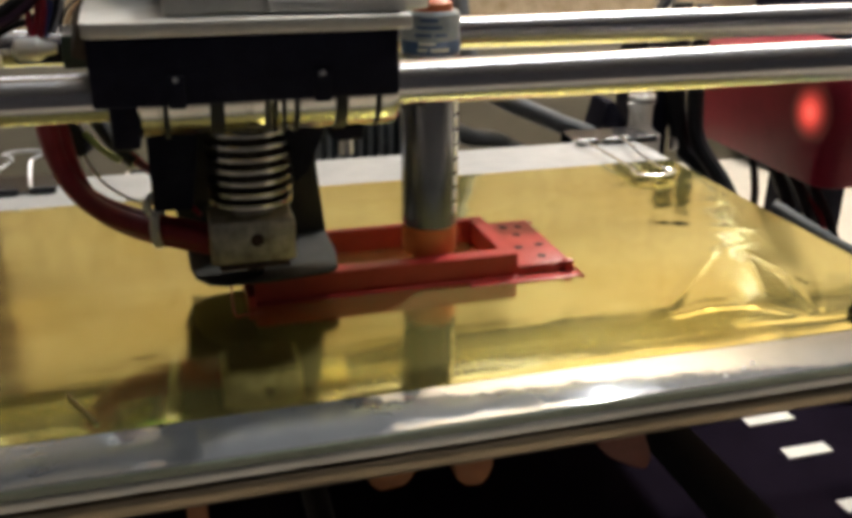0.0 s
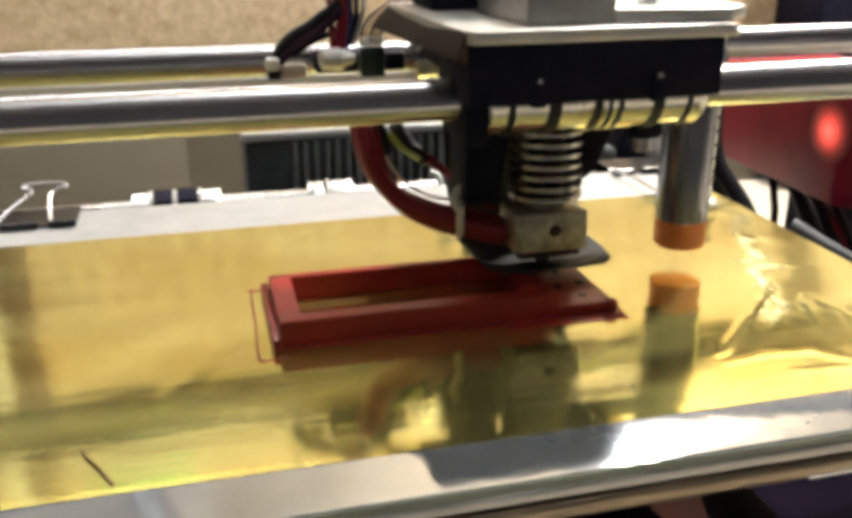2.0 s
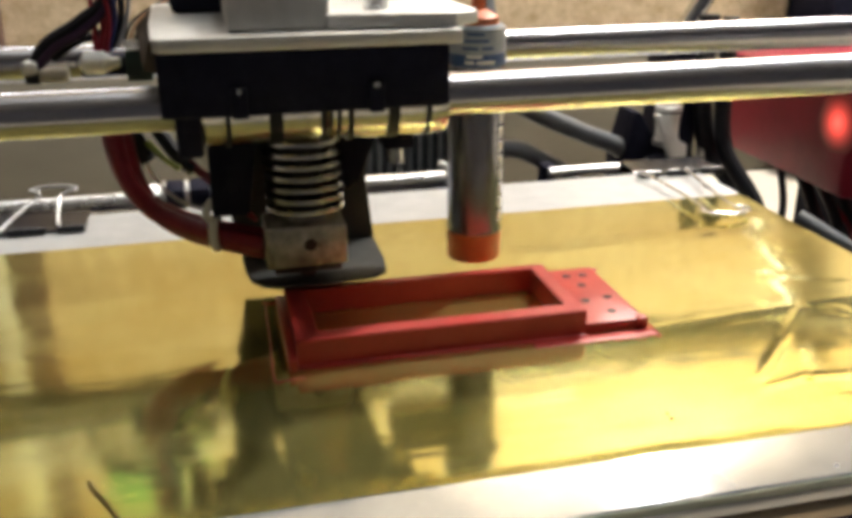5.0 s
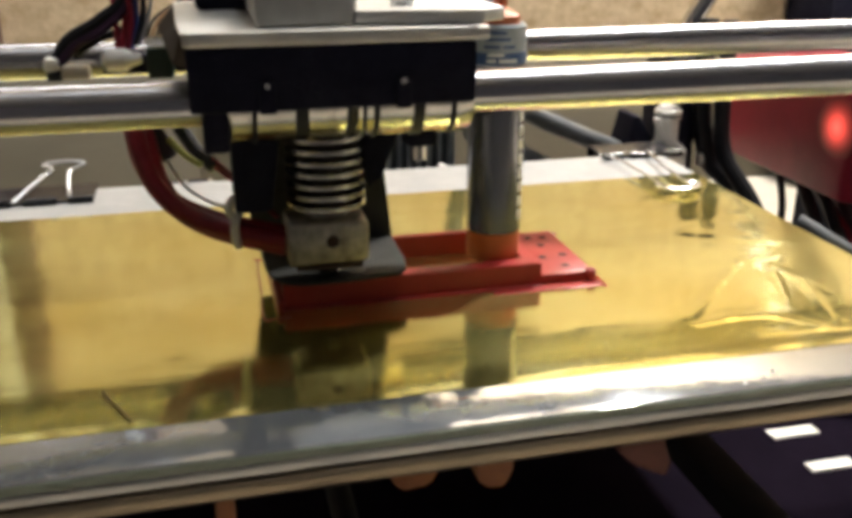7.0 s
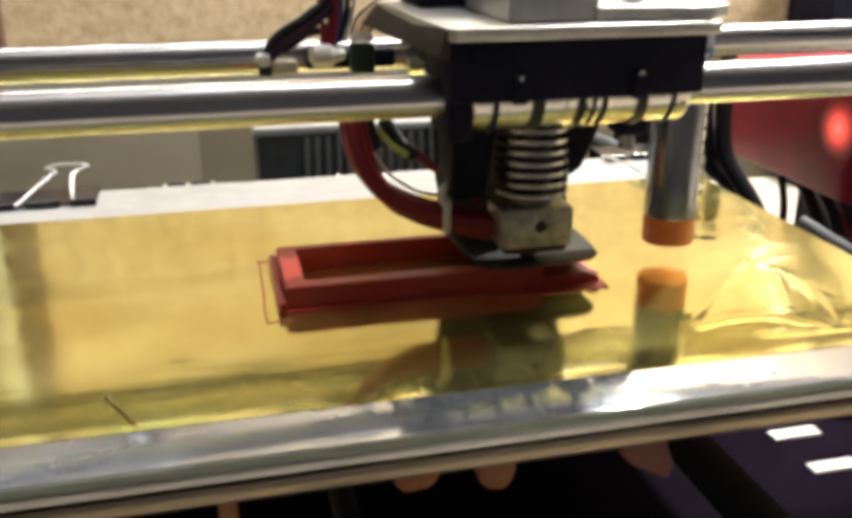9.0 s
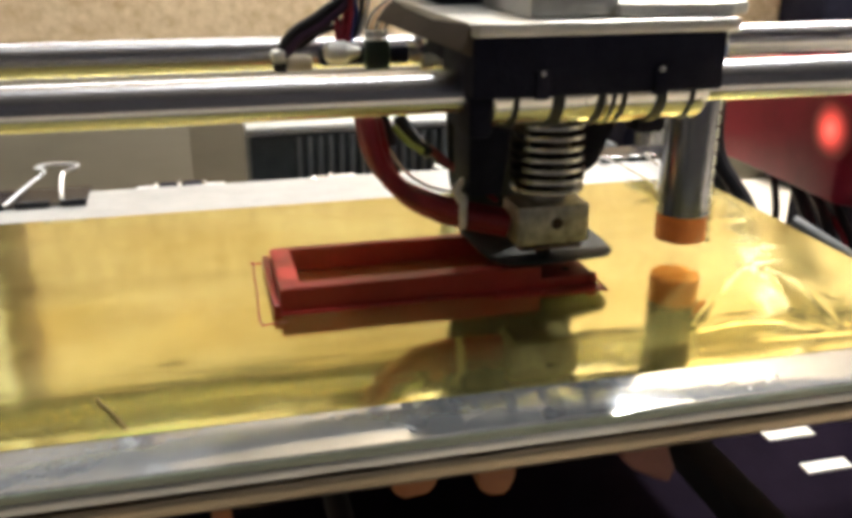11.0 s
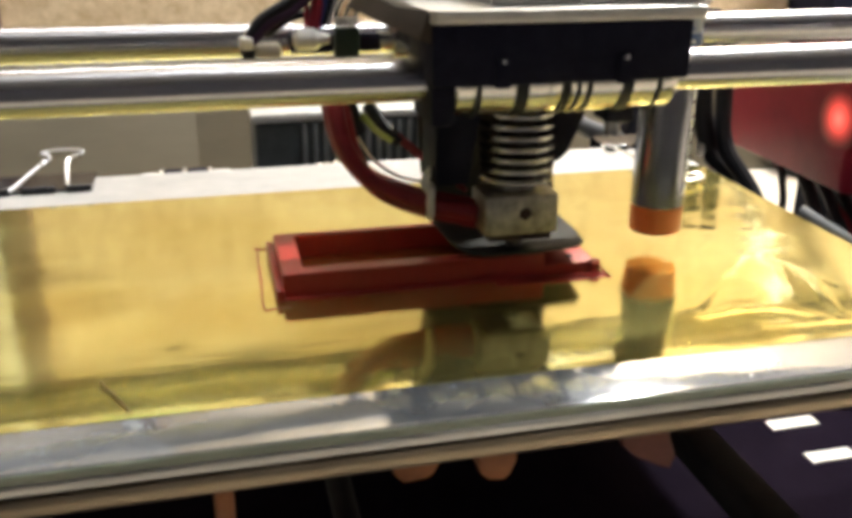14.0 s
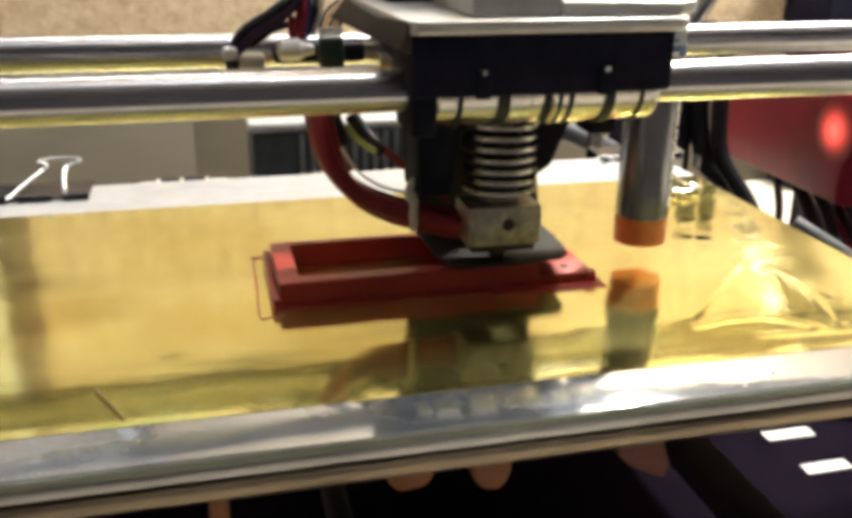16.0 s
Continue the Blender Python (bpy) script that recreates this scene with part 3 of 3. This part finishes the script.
part("cap", LZ([(8.7, 74.6), (8.7, 82), (8.0, 82.8)], (PX, PY, 0), seg=40), CLEAR, sensor, "milky sensor cap")
part("gland", LZ([(6.5, 82.8), (6.5, 85), (3, 87)], (PX, PY, 0), seg=24), TIP, sensor, "orange cable gland")
# column of pale bars painted as light glinting off the thread
for k in range(9):
    arc = [math.radians(a) for a in (-52, -47, -42, -37)]
    ring = [(PX + 9.12 * math.cos(a), PY + 9.12 * math.sin(a)) for a in arc] + [(PX + 8.7 * math.cos(a), PY + 8.7 * math.sin(a)) for a in arc[::-1]]
    part("glint_and_print_bar", prism(bmesh.new(), ring, 21 + 4.6 * k, 24.2 + 4.6 * k, "z"), PAPER, sensor, "pale bar painted as a glint on the thread")
for z0, a0, a1 in ((71.8, -130, -112), (71.8, -106, -70), (73.6, -128, -96), (76.0, -136, -104), (76.0, -98, -74), (78.2, -132, -84), (80.2, -126, -92)):
    arc = [math.radians(a0 + (a1 - a0) * k / 5) for k in range(6)]
    ring = [(PX + 9.05 * math.cos(a), PY + 9.05 * math.sin(a)) for a in arc] + [(PX + 8.6 * math.cos(a), PY + 8.6 * math.sin(a)) for a in arc[::-1]]
    part("glint_and_print_bar", prism(bmesh.new(), ring, z0, z0 + 0.9, "z"), PAPER if z0 < 75 else BLUE, sensor, "printed line on the label")
part("sensor_arm", B(122, 150, 262, 284, 56, 62, 0.6), BLACK, head)
part("cable", T([(PX, PY, 86), (PX + 1, PY + 1, 110), (PX - 14, PY + 12, 150), (PX - 40, PY + 30, 175)], 2.2), TIP, sensor, "orange sensor lead")

# heater cable bundle
for dx, dy, dz in ((0, 0, 0), (2.6, 1.5, -2.2), (-1.0, 3.2, 1.0)):
    part("heater_cable", T([(41.5 + dx, 288 + dy, 60 + dz), (40 + dx, 276 + dy, 54 + dz), (42.5 + dx, 272 + dy, 41 + dz), (49 + dx * .7, 268 + dy, 32 + dz), (58.5 + dx * .3, 264 + dy, 27.2 + dz), (68 + dx * .2, 260 + dy, 24.8 + dz), (81, 255 + dy, 22.6 + dz)], 2.95, 12), RED_WIRE, head, "thick red heater wire")
part("cable_tie", T([(66.5, 257, 30.5), (66.0, 256.2, 27), (66.3, 257, 22.6), (67.2, 262, 20.8), (68, 266, 24), (67.5, 264, 30), (66.5, 257, 30.5)], 1.3, 8), WHITE, head, "white nylon cable tie")
part("cable_tie_tail", T([(66.5, 257.5, 29.5), (64.5, 258, 33), (66.5, 259, 36), (68.5, 259, 37)], 1.3, 6), WHITE, head)
part("heat_shrink", T([(52, 286, 52), (57, 283, 44.5), (62, 280, 40)], 2.4, 10), RUBBER, head, "black heat-shrink sleeve")
part("heat_shrink", T([(42.5, 278, 60), (45.5, 280, 50), (48, 281, 44)], 3.2, 10), RUBBER, head, "black heat-shrink sleeve")
part("earth_wire", T([(49, 279, 50), (53, 277, 45.5), (58, 275, 42)], 1.0, 8), GREEN_WIRE, head, "yellow-green wire")
for d in (0, 1.6):
    part("thermistor_wire", T([(61, 280, 41 + d), (66, 277, 37 + d), (72, 272, 33), (79, 262, 28)], 0.8, 8), RED_WIRE, head)
part("thermistor_wire", T([(46, 282, 46), (52, 277, 36), (60, 272, 31), (68, 268, 30)], 0.5, 6), WHITE, head)

# connectors and loom above the rear rod
for pts, r, mat, n in (
        ([(16, 302, 70), (21, 303, 77), (31, 304, 83), (40, 306, 92), (42, 310, 120), (60, 320, 160)], 1.9, RUBBER, "loom_cable"),
        ([(17.5, 301, 70), (24, 302, 76), (33, 303, 81), (41, 305, 91), (44, 309, 120), (60, 320, 160)], 1.5, PLUM, "loom_cable"),
        ([(22, 304, 72), (30, 305, 77), (38, 306, 80), (42, 308, 90), (46, 312, 120), (60, 322, 160)], 1.3, RUBBER, "loom_cable"),
        ([(36.5, 302, 74), (38.5, 304, 82), (37.6, 306, 95), (40, 312, 125), (56, 322, 160)], 1.2, RED_WIRE, "loom_wire"),
        ([(38.4, 301, 74), (40.2, 303, 83), (39.8, 305, 96), (42, 311, 125), (57, 322, 160)], 0.9, RED_WIRE, "loom_wire"),
        ([(39.6, 302, 74), (42, 304, 84), (42.2, 306, 97), (43, 312, 125), (58, 322, 160)], 0.9, BLUE_WIRE, "loom_wire"),
        ([(41, 302, 75), (44, 304, 84), (44.6, 306, 95), (46, 312, 125), (58, 324, 160)], 1.0, RUBBER, "loom_wire"),
        ([(42.2, 301, 75), (45.4, 303, 83), (47, 305, 92), (49, 311, 125), (60, 324, 160)], 0.7, ZINC, "loom_wire"),
        ([(35.5, 302, 74), (35.6, 304, 84), (35.4, 307, 97), (40, 313, 125), (56, 324, 160)], 0.9, RED_WIRE, "loom_wire")):
    part(n, T(pts, r, 8), mat, head)
for k in range(5):
    part("loom_wire", T([(44.5 + 1.6 * k, 300, 75), (45 + 1.6 * k, 300, 79), (48 + 2.0 * k, 303, 83.5 + 0.3 * k), (56 + 1.5 * k, 308, 88), (64, 314, 92)], 0.55, 6), COPPER if k % 2 else RUBBER, head)
    part("pin", B(44.0 + 1.6 * k, 45.4 + 1.6 * k, 297.6, 299.4, 75.2, 77.8, 0.3), ZINC, head)
part("connector", B(13.4, 17.8, 298, 304, 68, 72.2, 1.2), WHITE, head, "white plug")
part("boot", B(13.8, 18.2, 298.4, 303.6, 65.2, 68, 0.6), RUBBER, head, "black plug boot")
part("connector", B(18, 26.5, 298, 304, 65.5, 69.8, 1.2), BEIGE, head, "yellowed nylon plug")
part("connector", LZ([(1.6, -5), (3.4, -3.8), (3.6, 2), (2.2, 4), (1.4, 7)], (35.5, 300, 71), "x", 14), WHITE, head, "white plug")
part("connector", B(44, 52, 297, 303, 65, 74.6, 0.8), DARK_GREEN, head, "dark green plug")
part("cable_arm", B(30, 60, 303, 312, 66, 72, 0.8), BLACK, head)

# ---- bed ----
bed = thing("heated_bed", "glass-topped heated bed covered with amber tape", "printer bed")
part("glass_plate", B(-130, 219, 177.5, 404, -2.6, 0, 0.4), GLASS, bed, "glass plate over bare aluminium")
part("glass_edge", B(-130, 219, 177.0, 177.5, -2.7, -0.5), GLASS_EDGE, bed, "greenish ground glass edge")
part("aluminium_plate", B(-130, 219, 176.6, 404, -5.6, -2.7, 0.5), ALU, bed, "aluminium heat plate")
part("carrier_plate", B(-128, 217, 176.0, 402, -11.2, -6.6, 1.2, 3), CARRIER, bed, "aluminium carrier plate")
for x in (-100, 40, 190):
    for y in (200, 380):
        part("spacer", LZ([(4, -6.7), (4, -5.5)], (x, y, 0)), ZINC, bed)
# creases and lifted bubbles of the tape: x, y to x, y, half width and height
CREASES = (
    (136, 220, 174, 257, 2.4, 0.30), (135, 215, 148, 217.5, 2.6, 0.26), (148, 217.5, 161, 215.5, 2.6, 0.26), (161, 215.5, 171, 206, 2.6, 0.22),
    (188, 240, 176, 207, 2.2, 0.28), (194, 227, 180, 208, 2.2, 0.24), (185, 253, 189, 227, 2.6, 0.14), (182, 247, 171, 222, 2.0, 0.16),
    (120, 254, 205, 262, 1.8, 0.10), (150, 206, 190, 203, 2.6, 0.16), (96, 219, 149, 275, 6.0, 0.10), (125, 211, 160, 264, 6.0, 0.10),
    (112, 317, 206, 337, 9.0, 0.20), (150, 300, 208, 306, 6.0, 0.12), (172, 285, 210, 270, 5.0, 0.12), (-14, 232, 0, 258, 6.0, 0.12), (0, 258, 18, 270, 6.0, 0.12),
    (-110, 299, 12, 297, 3.5, 0.05), (-110, 281, 12, 271, 4.0, 0.06), (30, 350, 90, 340, 8.0, 0.16), (40, 352, 70, 330, 5.0, 0.10), (60, 205, 100, 203, 5.0, 0.08))


def lift(x, y):
    h = 0.07 * noise.noise(Vector((x * 0.03, y * 0.03, 0.3))) + 0.02 * noise.noise(Vector((x * 0.07, y * 0.07, 4.1)))
    right = min(1.0, max(0.0, (x - 110) / 60))
    h += right * 0.12 * noise.noise(Vector((x * 0.055, y * 0.055, 8.0)))
    for x0, y0, x1, y1, w, a in CREASES:
        dx, dy = x1 - x0, y1 - y0
        k = min(1.0, max(0.0, ((x - x0) * dx + (y - y0) * dy) / (dx * dx + dy * dy)))
        d = math.hypot(x - x0 - k * dx, y - y0 - k * dy) / w
        if d < 1:
            h += 0.75 * a * (1 - d) ** 2 * (1 + 2 * d)
    return h


def tape_strip(y0, y1, step=1.15):
    bm = bmesh.new()
    nx, ny = int((218.6 + 129.5) / step), max(4, int((y1 - y0) / step))
    rows = []
    for j in range(ny + 1):
        y = y0 + (y1 - y0) * j / ny
        row = []
        for i in range(nx + 1):
            x = -129.5 + (218.6 + 129.5) * i / nx
            edge = min(1.0, (x + 129.5) / 4, (218.6 - x) / 4, (y - 194.5) / 3, (365 - y) / 3)
            row.append(bm.verts.new((x, y, 0.2 + max(0.0, 0.05 + lift(x, y)) * max(0.0, edge))))
        rows.append(row)
    for j in range(ny):
        for i in range(nx):
            bm.faces.new((rows[j][i], rows[j][i + 1], rows[j + 1][i + 1], rows[j + 1][i]))
    loop = rows[0] + [r[-1] for r in rows[1:]] + rows[-1][-2::-1] + [r[0] for r in rows[-2:0:-1]]
    low = [bm.verts.new((v.co.x, v.co.y, 0.0)) for v in loop]
    for k in range(len(loop)):
        n = (k + 1) % len(loop)
        bm.faces.new((loop[k], low[k], low[n], loop[n]))
    part("tape_strip", bm, TAPE, bed, "amber heat-resistant tape")


part("bare_strip", B(-129.6, 218.7, 365.3, 403.8, -0.2, 0.15), BARE, bed, "pale bare strip along the rear")
tape_strip(194.5, 260.46)
tape_strip(260.5, 299.96)
tape_strip(300.0, 365)
part("bearing_holder", B(-6.5, -1.8, 183, 202, -30, -10.4, 0.8), ORANGE, bed, "orange printed bearing holder")
for x0, x1, drop, tilt in ((35, 48.5, 9.5, 0.0), (57, 68.5, 13.2, 1.2)):
    part("bearing_holder", prism(bmesh.new(), [(x0, -10.4), (x1, -10.4), (x1 - 0.3, -10.4 - drop * 0.6), (x1 - 1.6, -10.4 - drop * 0.86), (x1 - 3.4, -10.4 - drop), (x0 + 4, -11 - drop + tilt), (x0 + 1.5, -10.8 - drop * 0.75)], 183, 202, "y", 1.0), ORANGE, bed, "orange printed bearing holder")
part("bearing_holder", prism(bmesh.new(), [(96, -10.4), (110, -10.4), (110.4, -17), (112.8, -23.5), (111.4, -27.5), (107, -25.5), (101, -22), (97, -18)], 183, 202, "y", 0.8), MAROON, bed, "dull reddish-brown bearing holder")
for x in (30, 158):
    for y in (290, 340):
        part("rail_bearing", LZ([(7.5, y), (7.5, y + 24)], (x, 0, -58), "y", 24), BLACK_STEEL, bed)
        part("bearing_post", B(x - 7, x + 7, y, y + 24, -52, -10.5, 1), BLACK, bed)

# the red print on the bed
job = thing("printed_frame", "red printed plastic frame with a drilled tab", "printed part")
rim = bmesh.new()
outer = [(17.5, 254.5), (101, 254.5), (101, 291.7), (17.5, 291.7)]
inner = [(24.0, 260.3), (96.0, 260.3), (96.0, 288.4), (24.0, 288.4)]
lo_o = [rim.verts.new((x, y, 0.2)) for x, y in outer]
hi_o = [rim.verts.new((x, y, 8.1)) for x, y in outer]
lo_i = [rim.verts.new((x, y, 0.2)) for x, y in inner]
hi_i = [rim.verts.new((x, y, 8.1)) for x, y in inner]
for i in range(4):
    j = (i + 1) % 4
    for a, b in ((lo_o, hi_o), (hi_o, hi_i), (hi_i, lo_i), (lo_i, lo_o)):
        rim.faces.new((a[i], a[j], b[j], b[i]))
bmesh.ops.recalc_face_normals(rim, faces=rim.faces)
bmesh.ops.bevel(rim, geom=list(rim.edges), offset=0.35, segments=2, affect="EDGES")
part("frame_wall", rim, RED, job)
tab = prism(bmesh.new(), [(101, 255), (119.5, 255), (119.5, 295.5), (101, 295.5)], 0.2, 3.6, "z", 0.3)
part("tab", tab, RED, job, "flat red tab")
part("corner_stub", B(117.2, 120.4, 254.0, 257.2, 0.2, 3.95, 0.4), RED, job)
part("brim", B(84, 121.2, 249.6, 254.2, 0.18, 0.5, 0.1), RED, job, "thin first layer beside the tab")
part("end_lip", B(15.2, 17.5, 252, 295.5, 0.2, 4.2, 0.4), RED, job)
part("base_flange", B(15.2, 101, 252.6, 254.5, 0.2, 0.9, 0.3), RED, job)
# holes are not cut: dark discs on the tab paint their inner shade
for x, y in ((114.2, 289.2), (110.8, 281.7), (107.2, 270.3), (115, 271.3), (112, 261.5), (108.7, 289.6)):
    part("drill_hole", LZ([(1.45, 3.4), (1.45, 3.68)], (x, y, 0), seg=14), DARK, job, "dark drilled hole")
drops = [solid("glue_drop", LZ([(r, 0.0), (r * 0.9, r * 0.4), (r * 0.5, r * 0.75), (0.05, r * 0.85)], (x, y, 0), seg=12), WHITE, "tiny dried white glue drop on the bare glass", "glue drop", "drops on the glass") for x, y, r in ((140.4, 184.5, 0.6), (136.6, 182.7, 0.45), (129.8, 180.4, 0.4))]
skirt = solid("skirt_line", T([(19, 248.4, 0.35), (14, 248.2, 0.35), (11, 249.4, 0.35), (11.6, 272, 0.35), (12.3, 297.5, 0.35), (16, 298.6, 0.35), (60, 298.6, 0.35), (119, 299.0, 0.35), (121.6, 297, 0.35), (121.8, 252.5, 0.35), (119.4, 249.6, 0.35), (108, 249.2, 0.35)], 0.3, 6), RED, "thin red skirt line of filament around the print", "filament line")
scrap = solid("filament_scrap", T([(-31.9, 213, 0.6), (-30.8, 210, 0.7), (-28, 205, 0.6), (-24.2, 197.3, 0.5)], 0.42, 6), SCRAP, "brown scrap of filament stuck on the tape", "filament scrap")
specks = [solid("speck", LZ([(0.5, 0.1), (0.5, 0.5), (0.25, 0.65)], (x, y, 0), seg=10), BRASS, "dark burnt speck on the amber tape", "speck", "specks on the tape") for x, y in ((103.7, 209.8), (103.3, 207.0))]


def binder_clip():
    """Jaws along x, mouth towards -y, one wire handle up and one folded."""
    clip = thing("binder_clip", "black binder clip with wire handles gripping the bed edge", "binder clip", "binder clips on the bed")
    jaw = bmesh.new()
    prism(jaw, [(-20, 1.3), (-20, 0.5), (0, 1.2), (1.2, 0), (1.2, -11), (0, -11.8), (-20, -11.4), (-20, -12.3), (1, -12.8), (2.2, -11.6), (2.2, 0.8), (0.6, 2.2)], -20.5, 20.5, "x")
    part("jaw", jaw, CLIP, clip)
    for x0, x1 in ((-20.5, -11.5), (-7, 6), (10.5, 20.5)):
        part("roll", T([(x0, -20.5, 1.5), (x1, -20.5, 1.5)], 1.8, 12, smooth=False), CLIP, clip, "black rolled lip")
    return clip


c1 = binder_clip()
part("handle", T([(-13, -20.5, 2.2), (-10.5, -20.5, 2.4), (-7, -15, 4.5), (-1, -7, 8), (2.5, -3, 10), (2.5, -2, 11.2), (-0.5, -1, 11.9), (2, 0, 12.6), (8, 0.5, 12.8), (14, 0, 12.6), (16.5, -1, 11.8), (13, -2, 10.8), (10.5, -3, 9.6), (10, -7, 7.6), (10.5, -15, 4), (11.5, -20.5, 2.4), (14, -20.5, 2.2)], 0.75, 8), ZINC, c1, "bright wire handle")
part("handle", T([(-8, -20.5, -12.6), (-4, -10, -14), (-3, 8, -15), (8, 10, -15), (9, -10, -14), (12, -20.5, -12.6)], 0.7, 8), ZINC, c1, "bright wire handle")
c2 = binder_clip()
part("handle", T([(-24, -20.5, 2.4), (-21.5, -21.5, 3), (-20, -37, 3.6), (-19.5, -72, 3.4), (-22, -77, 3.2), (-19, -82, 3.1), (-11, -83.5, 3.1), (-4, -81, 3.1), (-3, -77, 3.2), (-7, -72, 3.4), (-2, -37, 3.6), (1.5, -21.5, 3), (4, -20.5, 2.4)], 0.75, 8), ZINC, c2, "bright wire handle")
c3 = binder_clip()
part("handle", T([(-8, -20.5, -12.6), (-4, -10, -14), (-3, 6, -16), (8, 6, -16), (9, -10, -14), (12, -20.5, -12.6)], 0.7, 8), ZINC, c3, "bright wire handle")
c3.matrix_basis = pose(0.2060, 0.1815, 0.0, 0, 0, 180)
c1.matrix_basis = pose(-0.0705, 0.4045, 0.0)
c2.matrix_basis = pose(0.2085, 0.4180, 0.0)


# ---- movement ----
def motions():
    slide = [(0, -0.0748), (0.5, -0.0408), (1, -0.0082), (1.2, 0.0045), (1.3, 0.0093), (1.5, 0.0097), (2, 0.0097), (2.5, 0.0097), (2.55, 0.0098), (3, -0.0052), (3.5, -0.0196), (4, -0.0352), (4.5, -0.0511), (5.2, -0.0737), (5.3, -0.0757), (5.5, -0.0760), (6.4, -0.0760), (6.55, -0.0755), (7, -0.0614), (7.5, -0.0451), (8, -0.0286), (8.5, -0.0136), (9, 0.0025), (9.2, 0.0090), (9.3, 0.0098), (10.5, 0.0098), (11.2, 0.0085), (11.5, 0.0050), (12, 0.0024), (12.5, -0.0000), (13, 0.0001), (13.5, -0.0005), (14, -0.0023), (14.5, -0.0048), (15, -0.0052), (15.5, -0.0060), (16, -0.0066)]
    travel = [(0, 0.0019), (0.5, 0.0012), (1, 0.0013), (1.4, 0.0000), (1.5, -0.0020), (2, -0.0184), (2.5, -0.0349), (3, -0.0376), (3.5, -0.0374), (4, -0.0371), (4.5, -0.0370), (5.25, -0.0370), (5.35, -0.0360), (6.4, 0.0000), (6.5, 0.0010), (7, 0.0012), (7.5, 0.0010), (8, 0.0010), (8.5, 0.0005), (9, 0.0006), (9.3, 0.0005), (10.3, -0.0020), (11.5, -0.0020), (12, -0.0010), (12.5, -0.0001), (13, -0.0013), (13.5, -0.0016), (14, -0.0012), (14.5, -0.0000), (15, -0.0003), (15.5, -0.0004), (16, -0.0008)]
    walk(head, [(t, pose(c, 0, 0)) for t, c in slide])
    for ob in (bed, job, skirt, scrap, *specks, *drops):
        walk(ob, [(t, pose(0, b, 0)) for t, b in travel])
    walk(c1, [(t, pose(-0.0705, 0.4045 + b, 0)) for t, b in travel])
    walk(c3, [(t, pose(0.2060, 0.1815 + b, 0, 0, 0, 180)) for t, b in travel])
    walk(c2, [(t, pose(0.2085, 0.4180 + b, 0)) for t, b in travel])


motions()
